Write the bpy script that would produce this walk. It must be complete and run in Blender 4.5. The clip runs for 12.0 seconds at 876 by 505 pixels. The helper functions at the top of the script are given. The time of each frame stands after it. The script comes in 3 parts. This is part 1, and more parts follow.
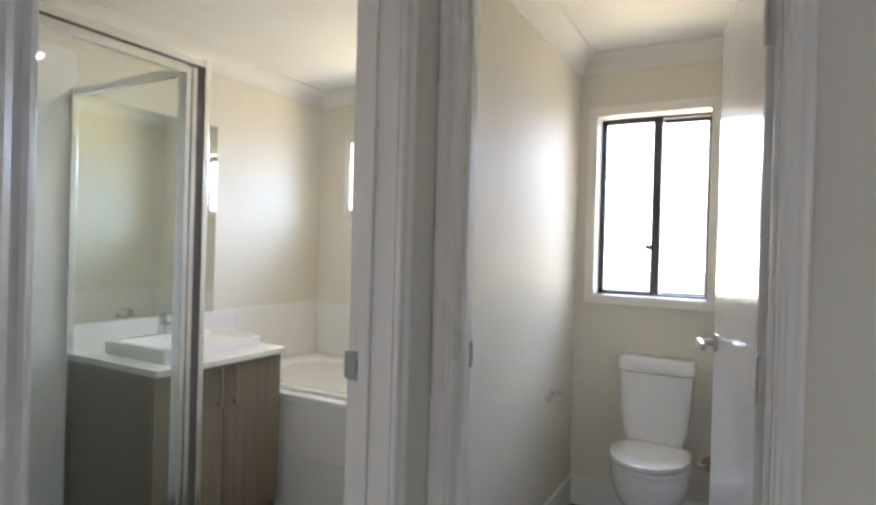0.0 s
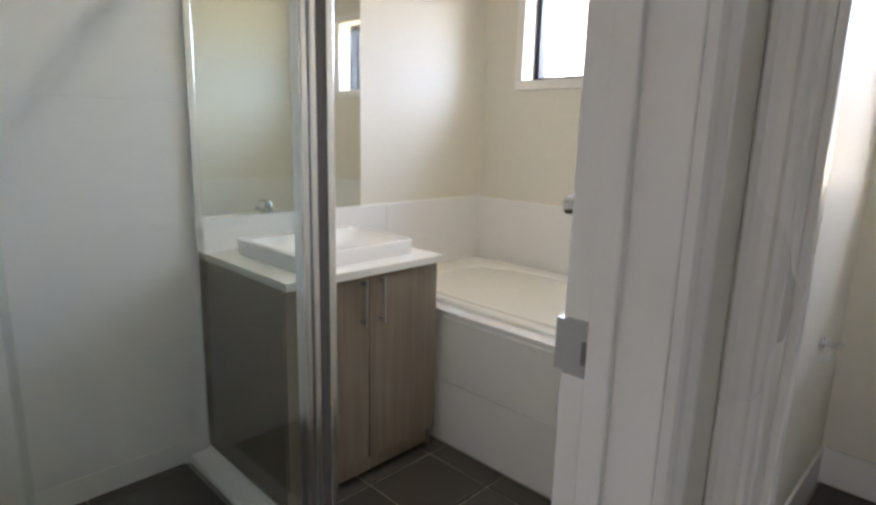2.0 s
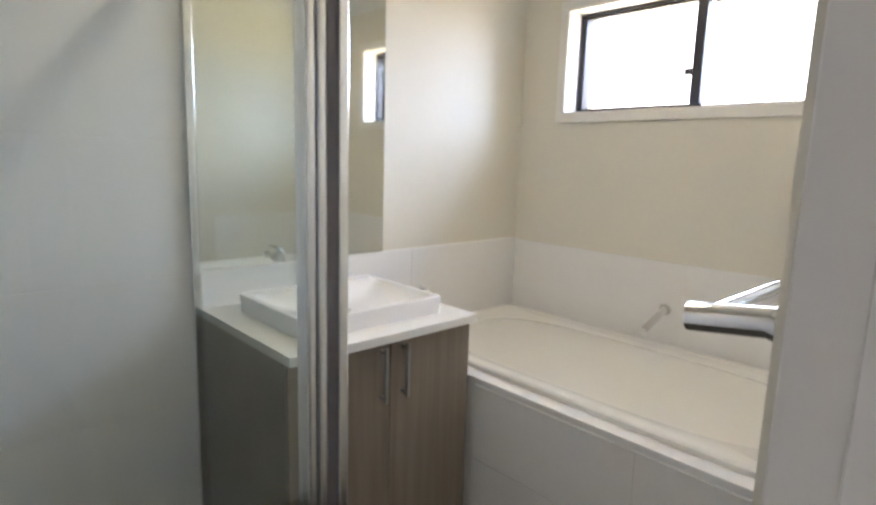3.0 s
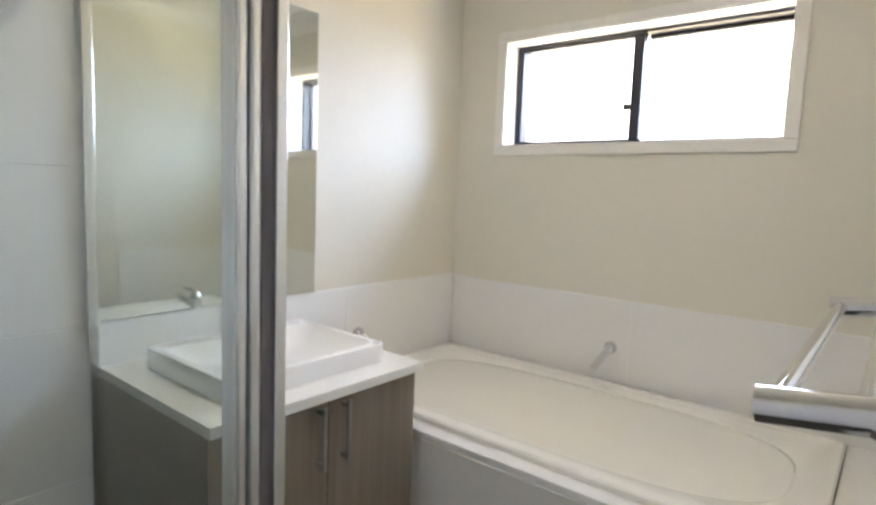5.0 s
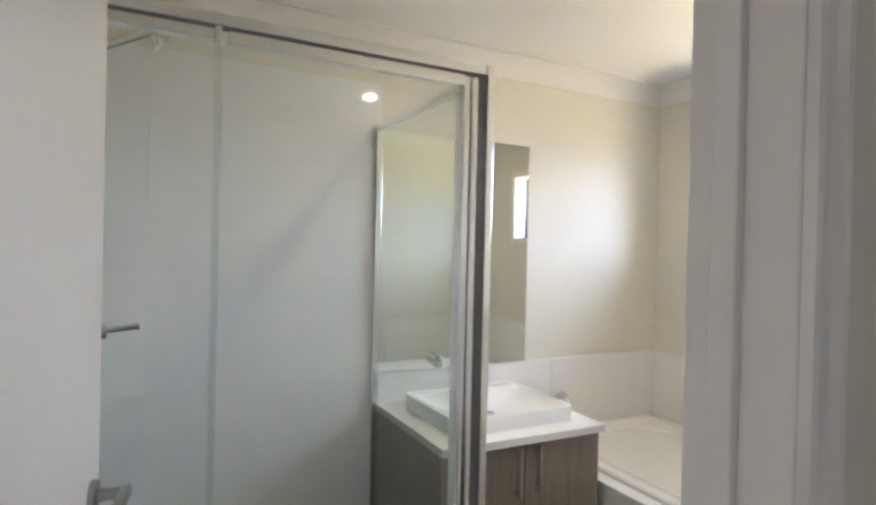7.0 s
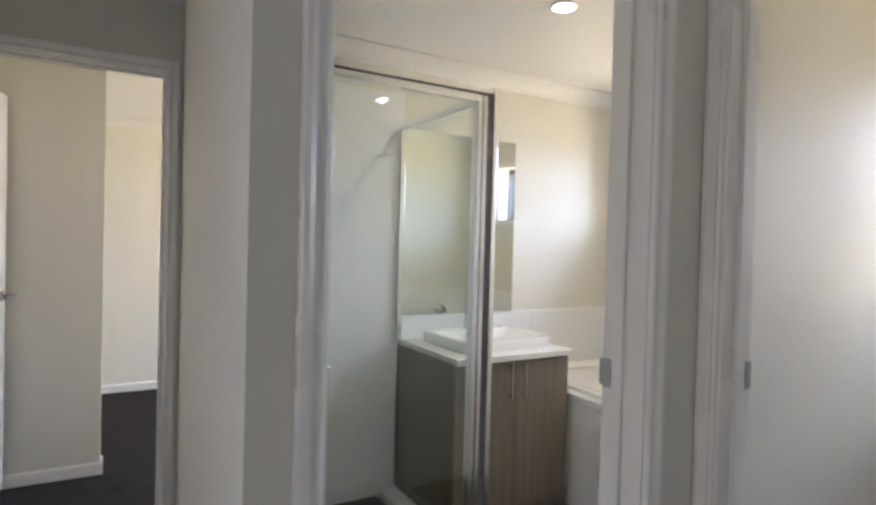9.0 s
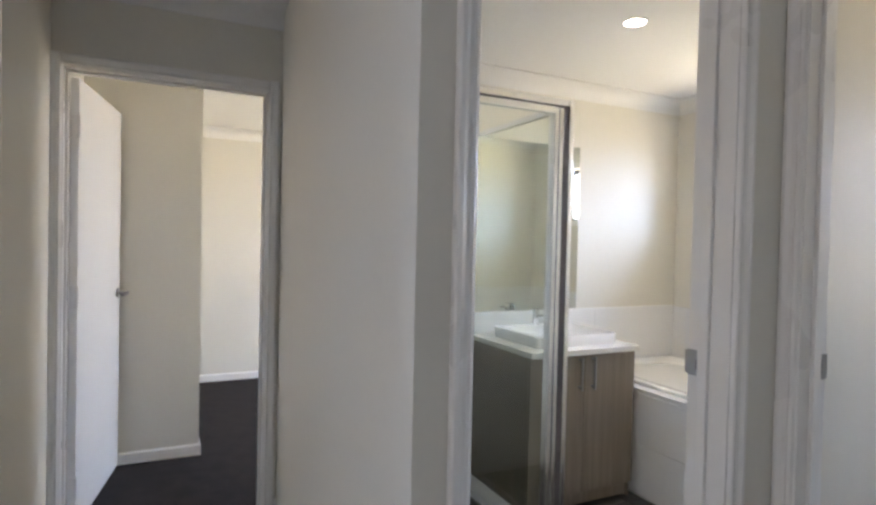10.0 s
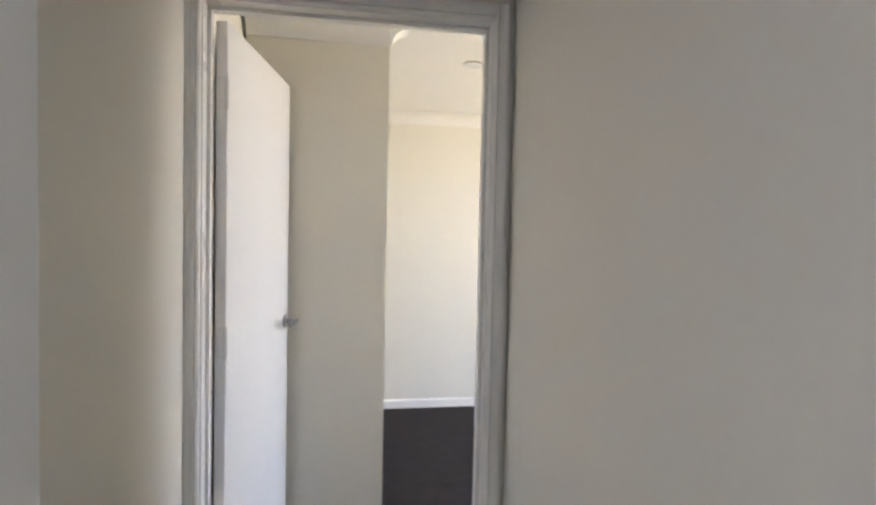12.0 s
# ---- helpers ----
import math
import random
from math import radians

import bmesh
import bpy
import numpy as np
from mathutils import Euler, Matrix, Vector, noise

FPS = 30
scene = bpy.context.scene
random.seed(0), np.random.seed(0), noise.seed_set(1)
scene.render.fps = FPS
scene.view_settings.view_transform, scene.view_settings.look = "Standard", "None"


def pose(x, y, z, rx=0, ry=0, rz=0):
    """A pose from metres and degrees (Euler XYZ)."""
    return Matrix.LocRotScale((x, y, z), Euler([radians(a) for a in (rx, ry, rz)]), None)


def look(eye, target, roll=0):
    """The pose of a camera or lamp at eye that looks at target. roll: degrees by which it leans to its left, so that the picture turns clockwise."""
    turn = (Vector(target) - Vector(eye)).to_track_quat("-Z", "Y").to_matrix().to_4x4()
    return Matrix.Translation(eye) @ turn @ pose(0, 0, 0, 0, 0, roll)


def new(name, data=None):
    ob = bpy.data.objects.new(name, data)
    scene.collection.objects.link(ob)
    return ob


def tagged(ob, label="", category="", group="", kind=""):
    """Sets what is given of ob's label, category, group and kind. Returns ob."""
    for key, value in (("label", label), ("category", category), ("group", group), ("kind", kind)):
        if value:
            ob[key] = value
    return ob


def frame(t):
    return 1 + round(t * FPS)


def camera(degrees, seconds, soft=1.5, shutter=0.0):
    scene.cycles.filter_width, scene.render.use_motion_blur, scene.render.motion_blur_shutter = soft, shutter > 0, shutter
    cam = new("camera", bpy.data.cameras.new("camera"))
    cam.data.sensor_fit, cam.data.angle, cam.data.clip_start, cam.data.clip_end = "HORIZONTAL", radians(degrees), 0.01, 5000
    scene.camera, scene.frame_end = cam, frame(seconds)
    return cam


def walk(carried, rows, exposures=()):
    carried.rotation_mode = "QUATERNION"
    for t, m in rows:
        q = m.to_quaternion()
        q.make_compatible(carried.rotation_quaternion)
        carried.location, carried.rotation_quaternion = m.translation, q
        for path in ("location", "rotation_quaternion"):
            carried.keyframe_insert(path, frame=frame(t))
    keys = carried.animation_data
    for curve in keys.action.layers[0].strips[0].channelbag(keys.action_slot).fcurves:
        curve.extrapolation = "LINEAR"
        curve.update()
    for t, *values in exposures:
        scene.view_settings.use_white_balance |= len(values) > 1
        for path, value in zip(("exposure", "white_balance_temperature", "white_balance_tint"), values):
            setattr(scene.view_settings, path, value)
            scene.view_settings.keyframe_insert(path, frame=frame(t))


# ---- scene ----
cam = camera(75.3, 12.0, 2.7)
PATH = [
    (0, (-0.276, 0.66, 1.319), (-1.246, 2.408, 1.307), 1.6),
    (0.5, (-0.321, 0.697, 1.257), (-1.256, 2.455, 1.066), 1.9),
    (1, (-0.436, 0.807, 1.221), (-1.367, 2.541, 0.869), 2.1),
    (1.5, (-0.619, 1.005, 1.239), (-1.774, 2.589, 0.842), 2.0),
    (2, (-0.77, 1.173, 1.278), (-2.138, 2.574, 0.869), 1.5),
    (2.5, (-0.903, 1.3, 1.317), (-2.324, 2.659, 0.953), 1.7),
    (4.3, (-1.191, 1.454, 1.331), (-2.651, 2.802, 1.106), 2.1),
    (4.5, (-1.2, 1.461, 1.314), (-2.599, 2.874, 1.097), 2.4),
    (5, (-1.177, 1.447, 1.334), (-2.431, 2.991, 1.123), 2.2),
    (5.5, (-1.076, 1.43, 1.407), (-2.343, 2.965, 1.215), 1.9),
    (6, (-0.932, 1.411, 1.476), (-2.428, 2.734, 1.382), 0.7),
    (6.5, (-0.8, 1.341, 1.496), (-2.521, 2.36, 1.47), 1.0),
    (7, (-0.668, 1.195, 1.462), (-2.448, 2.107, 1.449), 1.3),
    (7.5, (-0.518, 1.004, 1.414), (-2.292, 1.927, 1.401), 1.1),
    (9.5, (-0.05, 0.592, 1.334), (-1.779, 1.597, 1.299), 1.6),
    (10, (-0.026, 0.455, 1.347), (-1.828, 1.323, 1.308), 1.3),
    (10.5, (-0.178, 0.396, 1.38), (-2.087, 0.991, 1.324), 1.0),
    (11, (-0.385, 0.392, 1.413), (-2.331, 0.852, 1.358), 1.2),
    (11.5, (-0.744, 0.443, 1.415), (-2.703, 0.84, 1.345), 1.3),
    (12, (-1.183, 0.448, 1.416), (-3.153, 0.789, 1.341), 1.2),
]
walk(cam, [(t, look(eye, target, roll)) for t, eye, target, roll in PATH], [(0, 1.17, 6950, 18), (2.5, 1.06, 7150, 20), (5, 1.14, 6950, 19), (7.5, 1.15, 7100, 19), (9.5, 1.27, 6950, 20), (10.5, 1.36, 6800, 20), (12, 1.48, 6850, 20)])

# ---------------- world and light ----------------
world = bpy.data.worlds.new("world")
scene.world = world
world.use_nodes = True
wn = world.node_tree.nodes
sky = wn.new("ShaderNodeTexSky")
sky.sky_type, sky.sun_disc = "NISHITA", False
sky.sun_elevation, sky.sun_rotation = radians(52), radians(200)
world.node_tree.links.new(sky.outputs[0], wn["Background"].inputs[0])
wn["Background"].inputs[1].default_value = 0.15


def lamp(name, kind, m, energy, colour, size=(1, 1)):
    data = bpy.data.lights.new(name, kind)
    data.energy, data.color = energy, colour
    if kind == "AREA":
        data.shape, data.size, data.size_y = "RECTANGLE", size[0], size[1]
    if kind == "SUN":
        data.angle = radians(0.5)
    ob = new(name, data)
    ob.matrix_world = m
    return ob


SKY, GROUND = (0.45, 0.66, 1.0), (1.0, 0.90, 0.63)
lamp("sun", "SUN", look((-3, -8, 12), (0, 0, 0)), 3.0, (1.0, 0.95, 0.88))


def daylight(name, cx, cz, w, h, y, sky_power, ground_power):
    """Sky from above and sunlit ground from below, outside an opening of the outer wall that faces +y."""
    lamp(name + "_sky", "AREA", look((cx, y + 1.3, cz + 0.85), (cx, y - 0.2, cz - 0.1)), sky_power, SKY, (w + 0.8, 1.5))
    lamp(name + "_ground", "AREA", look((cx, y + 1.3, cz - 0.95), (cx, y - 0.2, cz + 0.1)), ground_power, GROUND, (w + 0.8, 1.5))


daylight("bath_daylight", -2.07, 1.78, 1.12, 0.45, 3.87, 77, 47)
daylight("toilet_daylight", -0.73, 1.56, 0.54, 0.93, 3.87, 66, 36)
daylight("bedroom_daylight", -4.1, 1.55, 1.6, 1.15, 3.87, 122, 122)
dl = lamp("downlight_beam", "AREA", look((-1.94, 2.32, 2.325), (-1.94, 2.32, 0)), 2.5, (0.98, 0.95, 0.82), (0.07, 0.07))
dl.data.shape = "DISK"
# Added fill lamp at an unseen south opening, warms and brightens the hall.
lamp("hall_fill", "AREA", look((0.45, -4.85, 1.15), (-1.2, 1.0, 1.0)), 3.7, (1.0, 0.76, 0.64), (1.6, 1.9))
lamp("living_daylight", "AREA", look((-5.95, -2.7, 1.2), (-3.0, -2.4, 0.7)), 112, (0.48, 0.67, 1.0), (2.0, 2.0))

# ---------------- materials ----------------


def material(name, colour, rough=0.5, metal=0.0, var=0.04, scale=6.0, bump=0.0, bump_scale=200.0, coat=0.0, dirt=0.0, spec=0.5, random_v=0.0):
    m = bpy.data.materials.new(name)
    m.use_nodes = True
    n, l = m.node_tree.nodes, m.node_tree.links
    b = n["Principled BSDF"]
    b.inputs["Roughness"].default_value, b.inputs["Metallic"].default_value = rough, metal
    b.inputs["Coat Weight"].default_value = coat
    b.inputs["Specular IOR Level"].default_value = spec
    tc = n.new("ShaderNodeTexCoord")
    big = n.new("ShaderNodeTexNoise")
    big.inputs["Scale"].default_value, big.inputs["Detail"].default_value = scale * 0.25, 3
    fine = n.new("ShaderNodeTexNoise")
    fine.inputs["Scale"].default_value, fine.inputs["Detail"].default_value = scale * 8, 4
    l.new(tc.outputs["Object"], big.inputs["Vector"]), l.new(tc.outputs["Object"], fine.inputs["Vector"])
    mix = n.new("ShaderNodeMix")
    mix.data_type = "FLOAT"
    mix.inputs[0].default_value = 0.4
    l.new(big.outputs[0], mix.inputs[2]), l.new(fine.outputs[0], mix.inputs[3])
    ramp = n.new("ShaderNodeMapRange")
    ramp.inputs[1].default_value, ramp.inputs[2].default_value = 0.3, 0.7
    ramp.inputs[3].default_value, ramp.inputs[4].default_value = 1 - var, 1 + var
    l.new(mix.outputs[0], ramp.inputs[0])
    hsv = n.new("ShaderNodeHueSaturation")
    hsv.inputs["Color"].default_value = (*colour, 1)
    out = ramp.outputs[0]
    if random_v:
        info, add, mr = n.new("ShaderNodeObjectInfo"), n.new("ShaderNodeMath"), n.new("ShaderNodeMapRange")
        mr.inputs[3].default_value, mr.inputs[4].default_value = -random_v, random_v
        l.new(info.outputs["Random"], mr.inputs[0])
        l.new(out, add.inputs[0]), l.new(mr.outputs[0], add.inputs[1])
        out = add.outputs[0]
    l.new(out, hsv.inputs["Value"])
    l.new(hsv.outputs[0], b.inputs["Base Color"])
    rr = n.new("ShaderNodeMapRange")
    rr.inputs[1].default_value, rr.inputs[2].default_value = 0.3, 0.7
    rr.inputs[3].default_value, rr.inputs[4].default_value = max(rough - 0.05 - dirt, 0.02), min(rough + 0.05 + dirt, 1)
    l.new(big.outputs[0], rr.inputs[0]), l.new(rr.outputs[0], b.inputs["Roughness"])
    if bump:
        bn, bt = n.new("ShaderNodeBump"), n.new("ShaderNodeTexNoise")
        bt.inputs["Scale"].default_value, bt.inputs["Detail"].default_value = bump_scale, 3
        bn.inputs["Strength"].default_value, bn.inputs["Distance"].default_value = bump, 0.002
        l.new(tc.outputs["Object"], bt.inputs["Vector"])
        l.new(bt.outputs[0], bn.inputs["Height"]), l.new(bn.outputs[0], b.inputs["Normal"])
    return m


PAINT = material("wall_paint", (0.76, 0.73, 0.645), 0.56, var=0.02, spec=0.4, bump=0.10, bump_scale=260)
CEIL = material("ceiling_paint", (0.82, 0.81, 0.78), 0.8, var=0.015, bump=0.05)
TRIM = material("trim_enamel", (0.84, 0.82, 0.78), 0.30, var=0.01)
DOOR = material("door_enamel", (0.80, 0.79, 0.77), 0.15, var=0.008)
WTILE = material("white_wall_tile", (0.86, 0.86, 0.85), 0.08, var=0.012, random_v=0.006, bump=0.03, bump_scale=14)
GROUT = material("white_grout", (0.86, 0.86, 0.84), 0.8, var=0.04)
DTILE = material("charcoal_floor_tile", (0.060, 0.054, 0.049), 0.44, var=0.22, scale=10, bump=0.12, bump_scale=70, random_v=0.06, dirt=0.06)
DGROUT = material("grey_grout", (0.33, 0.31, 0.28), 0.9, var=0.12)
CARPET = material("charcoal_carpet", (0.030, 0.026, 0.026), 0.95, var=0.35, scale=40, bump=0.9, bump_scale=420, spec=0.1)
ACRYL = material("bath_acrylic", (0.87, 0.86, 0.82), 0.07, var=0.01, coat=0.3)
CERAM = material("white_china", (0.86, 0.86, 0.86), 0.08, var=0.008, coat=0.4)
STONE = material("white_stone", (0.82, 0.81, 0.77), 0.22, var=0.03, scale=30)
CHROME = material("chrome", (0.78, 0.79, 0.80), 0.10, 1.0, var=0.02)
SATIN = material("satin_steel", (0.40, 0.39, 0.38), 0.34, 1.0, var=0.05)
ALU = material("polished_aluminium", (0.88, 0.89, 0.89), 0.20, 1.0, var=0.03)
# Seal colour, also used on solid pieces that stand in for shade in holes.
GASKET_SHADE = material("dark_gasket_and_hole_shade", (0.20, 0.185, 0.195), 0.24, var=0.1)
BLACK = material("black_window_frame", (0.035, 0.035, 0.045), 0.38, var=0.06)
LAWN = material("lawn", (0.10, 0.17, 0.05), 0.95, var=0.4, scale=14, bump=0.8)
PAVE = material("pale_ground", (0.56, 0.53, 0.47), 0.9, var=0.12, bump=0.2)
BLIND = material("roller_blind", (0.22, 0.21, 0.20), 0.8, var=0.05)
HINGE = material("zinc_hinge", (0.72, 0.71, 0.69), 0.42, 0.8, var=0.05)
BRASS = material("aged_brass", (0.45, 0.36, 0.25), 0.35, 1.0, var=0.08)


def wood_material():
    m = material("taupe_laminate", (0.235, 0.195, 0.152), 0.42, var=0.10, scale=3)
    n, l = m.node_tree.nodes, m.node_tree.links
    b = n["Principled BSDF"]
    tc, mp, nz = n.new("ShaderNodeTexCoord"), n.new("ShaderNodeMapping"), n.new("ShaderNodeTexNoise")
    mp.inputs["Scale"].default_value = (16, 16, 0.7)
    nz.inputs["Scale"].default_value, nz.inputs["Detail"].default_value = 2.5, 6
    l.new(tc.outputs["Object"], mp.inputs[0]), l.new(mp.outputs[0], nz.inputs["Vector"])
    cr = n.new("ShaderNodeValToRGB")
    cr.color_ramp.elements[0].position, cr.color_ramp.elements[1].position = 0.3, 0.72
    cr.color_ramp.elements[0].color, cr.color_ramp.elements[1].color = (0.215, 0.175, 0.134, 1), (0.295, 0.243, 0.188, 1)
    l.new(nz.outputs[0], cr.inputs[0]), l.new(cr.outputs[0], b.inputs["Base Color"])
    return m


WOOD = wood_material()


def glass_material(name, tint, ior=0.035):
    m = bpy.data.materials.new(name)
    m.use_nodes = True
    n, l = m.node_tree.nodes, m.node_tree.links
    n.remove(n["Principled BSDF"])
    tr, gl, fr, mx = n.new("ShaderNodeBsdfTransparent"), n.new("ShaderNodeBsdfGlossy"), n.new("ShaderNodeLayerWeight"), n.new("ShaderNodeMixShader")
    tr.inputs[0].default_value, gl.inputs["Roughness"].default_value, fr.inputs[0].default_value = (*tint, 1), 0.02, 0.5
    pw, ml = n.new("ShaderNodeMath"), n.new("ShaderNodeMath")
    pw.operation, pw.inputs[1].default_value = "POWER", 4.0
    ml.operation, ml.inputs[1].default_value, ml.inputs[2].default_value = "MULTIPLY_ADD", 0.55, ior
    l.new(fr.outputs["Facing"], pw.inputs[0]), l.new(pw.outputs[0], ml.inputs[0]), l.new(ml.outputs[0], mx.inputs[0]), l.new(tr.outputs[0], mx.inputs[1]), l.new(gl.outputs[0], mx.inputs[2])
    l.new(mx.outputs[0], n["Material Output"].inputs[0])
    return m


GLASS = glass_material("clear_glass", (0.965, 0.985, 0.975))
WGLASS = glass_material("window_glass", (0.97, 0.98, 0.98))
MIRROR = material("mirror_silver", (0.80, 0.83, 0.79), 0.02, 1.0, var=0.0)


def emitter(name, colour, strength):
    m = bpy.data.materials.new(name)
    m.use_nodes = True
    b = m.node_tree.nodes["Principled BSDF"]
    b.inputs["Emission Color"].default_value, b.inputs["Emission Strength"].default_value = (*colour, 1), strength
    return m


LED = emitter("downlight_led", (1.0, 0.95, 0.86), 13.0)

# Glow of an added sheet that makes the window views burn out white.
BACKDROP_GLOW = emitter("backdrop_glow", (0.94, 0.97, 1.0), 1.7)

# ---------------- mesh helpers ----------------


def box(bm, x0, x1, y0, y1, z0, z1, bevel=0.0, seg=2):
    r = bmesh.ops.create_cube(bm, size=1, matrix=Matrix.LocRotScale(((x0 + x1) / 2, (y0 + y1) / 2, (z0 + z1) / 2), None, (abs(x1 - x0), abs(y1 - y0), abs(z1 - z0))))
    if bevel:
        es = list({e for v in r["verts"] for e in v.link_edges})
        bmesh.ops.bevel(bm, geom=es, offset=bevel, segments=seg, affect="EDGES", profile=0.5)
    return bm


def boxes(*rows, bevel=0.0):
    bm = bmesh.new()
    for r in rows:
        box(bm, *r, bevel=bevel)
    return bm


def prism(points, z0, z1, bm=None):
    """A plan outline, carried up from z0 to z1."""
    bm = bm or bmesh.new()
    lo, hi = [bm.verts.new((x, y, z0)) for x, y in points], [bm.verts.new((x, y, z1)) for x, y in points]
    bm.faces.new(lo[::-1]), bm.faces.new(hi)
    k = len(points)
    for i in range(k):
        bm.faces.new((lo[i], lo[(i + 1) % k], hi[(i + 1) % k], hi[i]))
    bmesh.ops.recalc_face_normals(bm, faces=bm.faces)
    return bm


def sweep(bm, profile, start, end, u, v):
    """A straight moulding: profile points (a, b) along u and v, from start to end."""
    a, b, u, v = Vector(start), Vector(end), Vector(u), Vector(v)
    rings = [[bm.verts.new(p + u * s + v * t) for s, t in profile] for p in (a, b)]
    k = len(profile)
    fs = [bm.faces.new(rings[0]), bm.faces.new(rings[1][::-1])]
    for i in range(k):
        fs.append(bm.faces.new((rings[0][i], rings[1][i], rings[1][(i + 1) % k], rings[0][(i + 1) % k])))
    bmesh.ops.recalc_face_normals(bm, faces=fs)
    return bm


def tube(bm, p, q, r, r2=None, seg=20):
    p, q = Vector(p), Vector(q)
    d = q - p
    m = Matrix.Translation((p + q) / 2) @ d.to_track_quat("Z", "Y").to_matrix().to_4x4()
    bmesh.ops.create_cone(bm, cap_ends=True, segments=seg, radius1=r, radius2=r if r2 is None else r2, depth=d.length, matrix=m)
    return bm


def loft(bm, rings, cap0=True, cap1=True):
    vs = [[bm.verts.new(p) for p in ring] for ring in rings]
    k = len(vs[0])
    fs = []
    for a, b in zip(vs, vs[1:]):
        for i in range(k):
            fs.append(bm.faces.new((a[i], a[(i + 1) % k], b[(i + 1) % k], b[i])))
    if cap0:
        fs.append(bm.faces.new(vs[0][::-1]))
    if cap1:
        fs.append(bm.faces.new(vs[-1]))
    bmesh.ops.recalc_face_normals(bm, faces=fs)
    return bm


def superellipse(cx, cy, z, a, b, n=2.5, k=40):
    out = []
    for i in range(k):
        t = 2 * math.pi * i / k
        c, s_ = math.cos(t), math.sin(t)
        out.append((cx + a * math.copysign(abs(c) ** (2 / n), c), cy + b * math.copysign(abs(s_) ** (2 / n), s_), z))
    return out


def mesh_of(name, bm, mat, smooth=False):
    me = bpy.data.meshes.new(name)
    bm.to_mesh(me)
    bm.free()
    me.materials.append(mat)
    if smooth:
        for p in me.polygons:
            p.use_smooth = True
        me.set_sharp_from_angle(angle=radians(38))
    return me


def thing(name, label, category, m=None, group=""):
    ob = new(name)
    if m is not None:
        ob.matrix_world = m
    return tagged(ob, label, category, group)


def part(name, bm, mat, parent, label="", smooth=False):
    ob = new(name, mesh_of(name, bm, mat, smooth))
    ob.parent = parent
    return tagged(ob, label) if label else ob


def structure(name, bm, mat, label, category="wall", smooth=False):
    return tagged(new(name, mesh_of(name, bm, mat, smooth)), label, category, "", "structure")


# ---------------- plan ----------------
CEIL_Z, HALL_Z, DOOR_H = 2.34, 2.43, 2.05
XM, YB = -2.865, 3.65            # mirror wall, outer wall
XH, XB, XT = -0.985, -1.13, -1.095   # bathroom door wall: hall side, bathroom side, toilet side
YT = 1.93                        # toilet door wall, hall side
YN = 1.015                        # bathroom near wall, inside
DY0, DY1 = 0.998, 1.732          # bathroom doorway
TX0, TX1 = -0.931, -0.235        # toilet doorway
TR = -0.17                       # toilet right wall
BX = -2.88                       # bedroom door wall, hall side
BY0, BY1 = 0.064, 0.897          # bedroom doorway
LX = -5.65                       # far wall of bedroom and living room
BW = (-2.607, -1.508, 1.555, 2.004)     # bathroom window opening
TW = (-1.0, -0.462, 1.105, 2.03)      # toilet window opening
EAST, SOUTH = 1.5, -4.6

# outer wall with three window openings
RW = (-4.9, -3.3, 0.95, 2.1)
rows = []
xs = [LX, RW[0], RW[1], BW[0], BW[1], TW[0], TW[1], EAST + 0.2]
for a, b in zip(xs[::2], xs[1::2]):
    rows.append((a, b, YB, YB + 0.22, -0.1, HALL_Z))
for w in (RW, BW, TW):
    rows += [(w[0], w[1], YB, YB + 0.22, -0.1, w[2]), (w[0], w[1], YB, YB + 0.22, w[3], HALL_Z)]
structure("wall_north", boxes(*rows), PAINT, "cream painted outer wall with window openings")
structure("wall_mirror", boxes((XM - 0.11, XM, YN, YB, -0.1, HALL_Z)), PAINT, "cream painted wall behind vanity and mirror")
structure("wall_hall_side", prism([(BX, 0.965), (XH, 0.872), (XH, DY0 - 0.02), (-1.105, DY0 - 0.02), (-1.105, YN), (XM - 0.11, YN), (XM - 0.11, 0.965)], 0, HALL_Z), PAINT, "cream painted hallway side wall")
structure("wall_bathroom_door", boxes((-1.105, XH, DY1 + 0.02, 1.80, 0, HALL_Z), (XB, XH, 1.80, YT + 0.11, 0, HALL_Z), (-1.105, XH, DY0 - 0.02, DY1 + 0.02, DOOR_H + 0.02, HALL_Z), (XB, XT, YT + 0.11, YB, -0.1, HALL_Z)), PAINT, "cream painted wall with bathroom doorway")
structure("wall_toilet_door", boxes((XH, TX0 - 0.02, YT, YT + 0.11, 0, HALL_Z), (TX0 - 0.02, TX1 + 0.02, YT, YT + 0.11, DOOR_H + 0.02, HALL_Z), (TX1 + 0.02, EAST, YT, YT + 0.11, 0, HALL_Z)), PAINT, "cream painted wall with toilet doorway")
structure("wall_toilet_side", boxes((TR, TR + 0.1, YT + 0.11, YB, -0.1, HALL_Z)), PAINT, "cream painted toilet side wall")
structure("wall_bedroom_door", boxes((BX - 0.11, BX, -0.08, BY0 - 0.02, 0, HALL_Z), (BX - 0.11, BX, BY1 + 0.02, 0.965, 0, HALL_Z), (BX - 0.11, BX, BY0 - 0.02, BY1 + 0.02, DOOR_H + 0.02, HALL_Z)), PAINT, "cream painted wall with bedroom doorway")
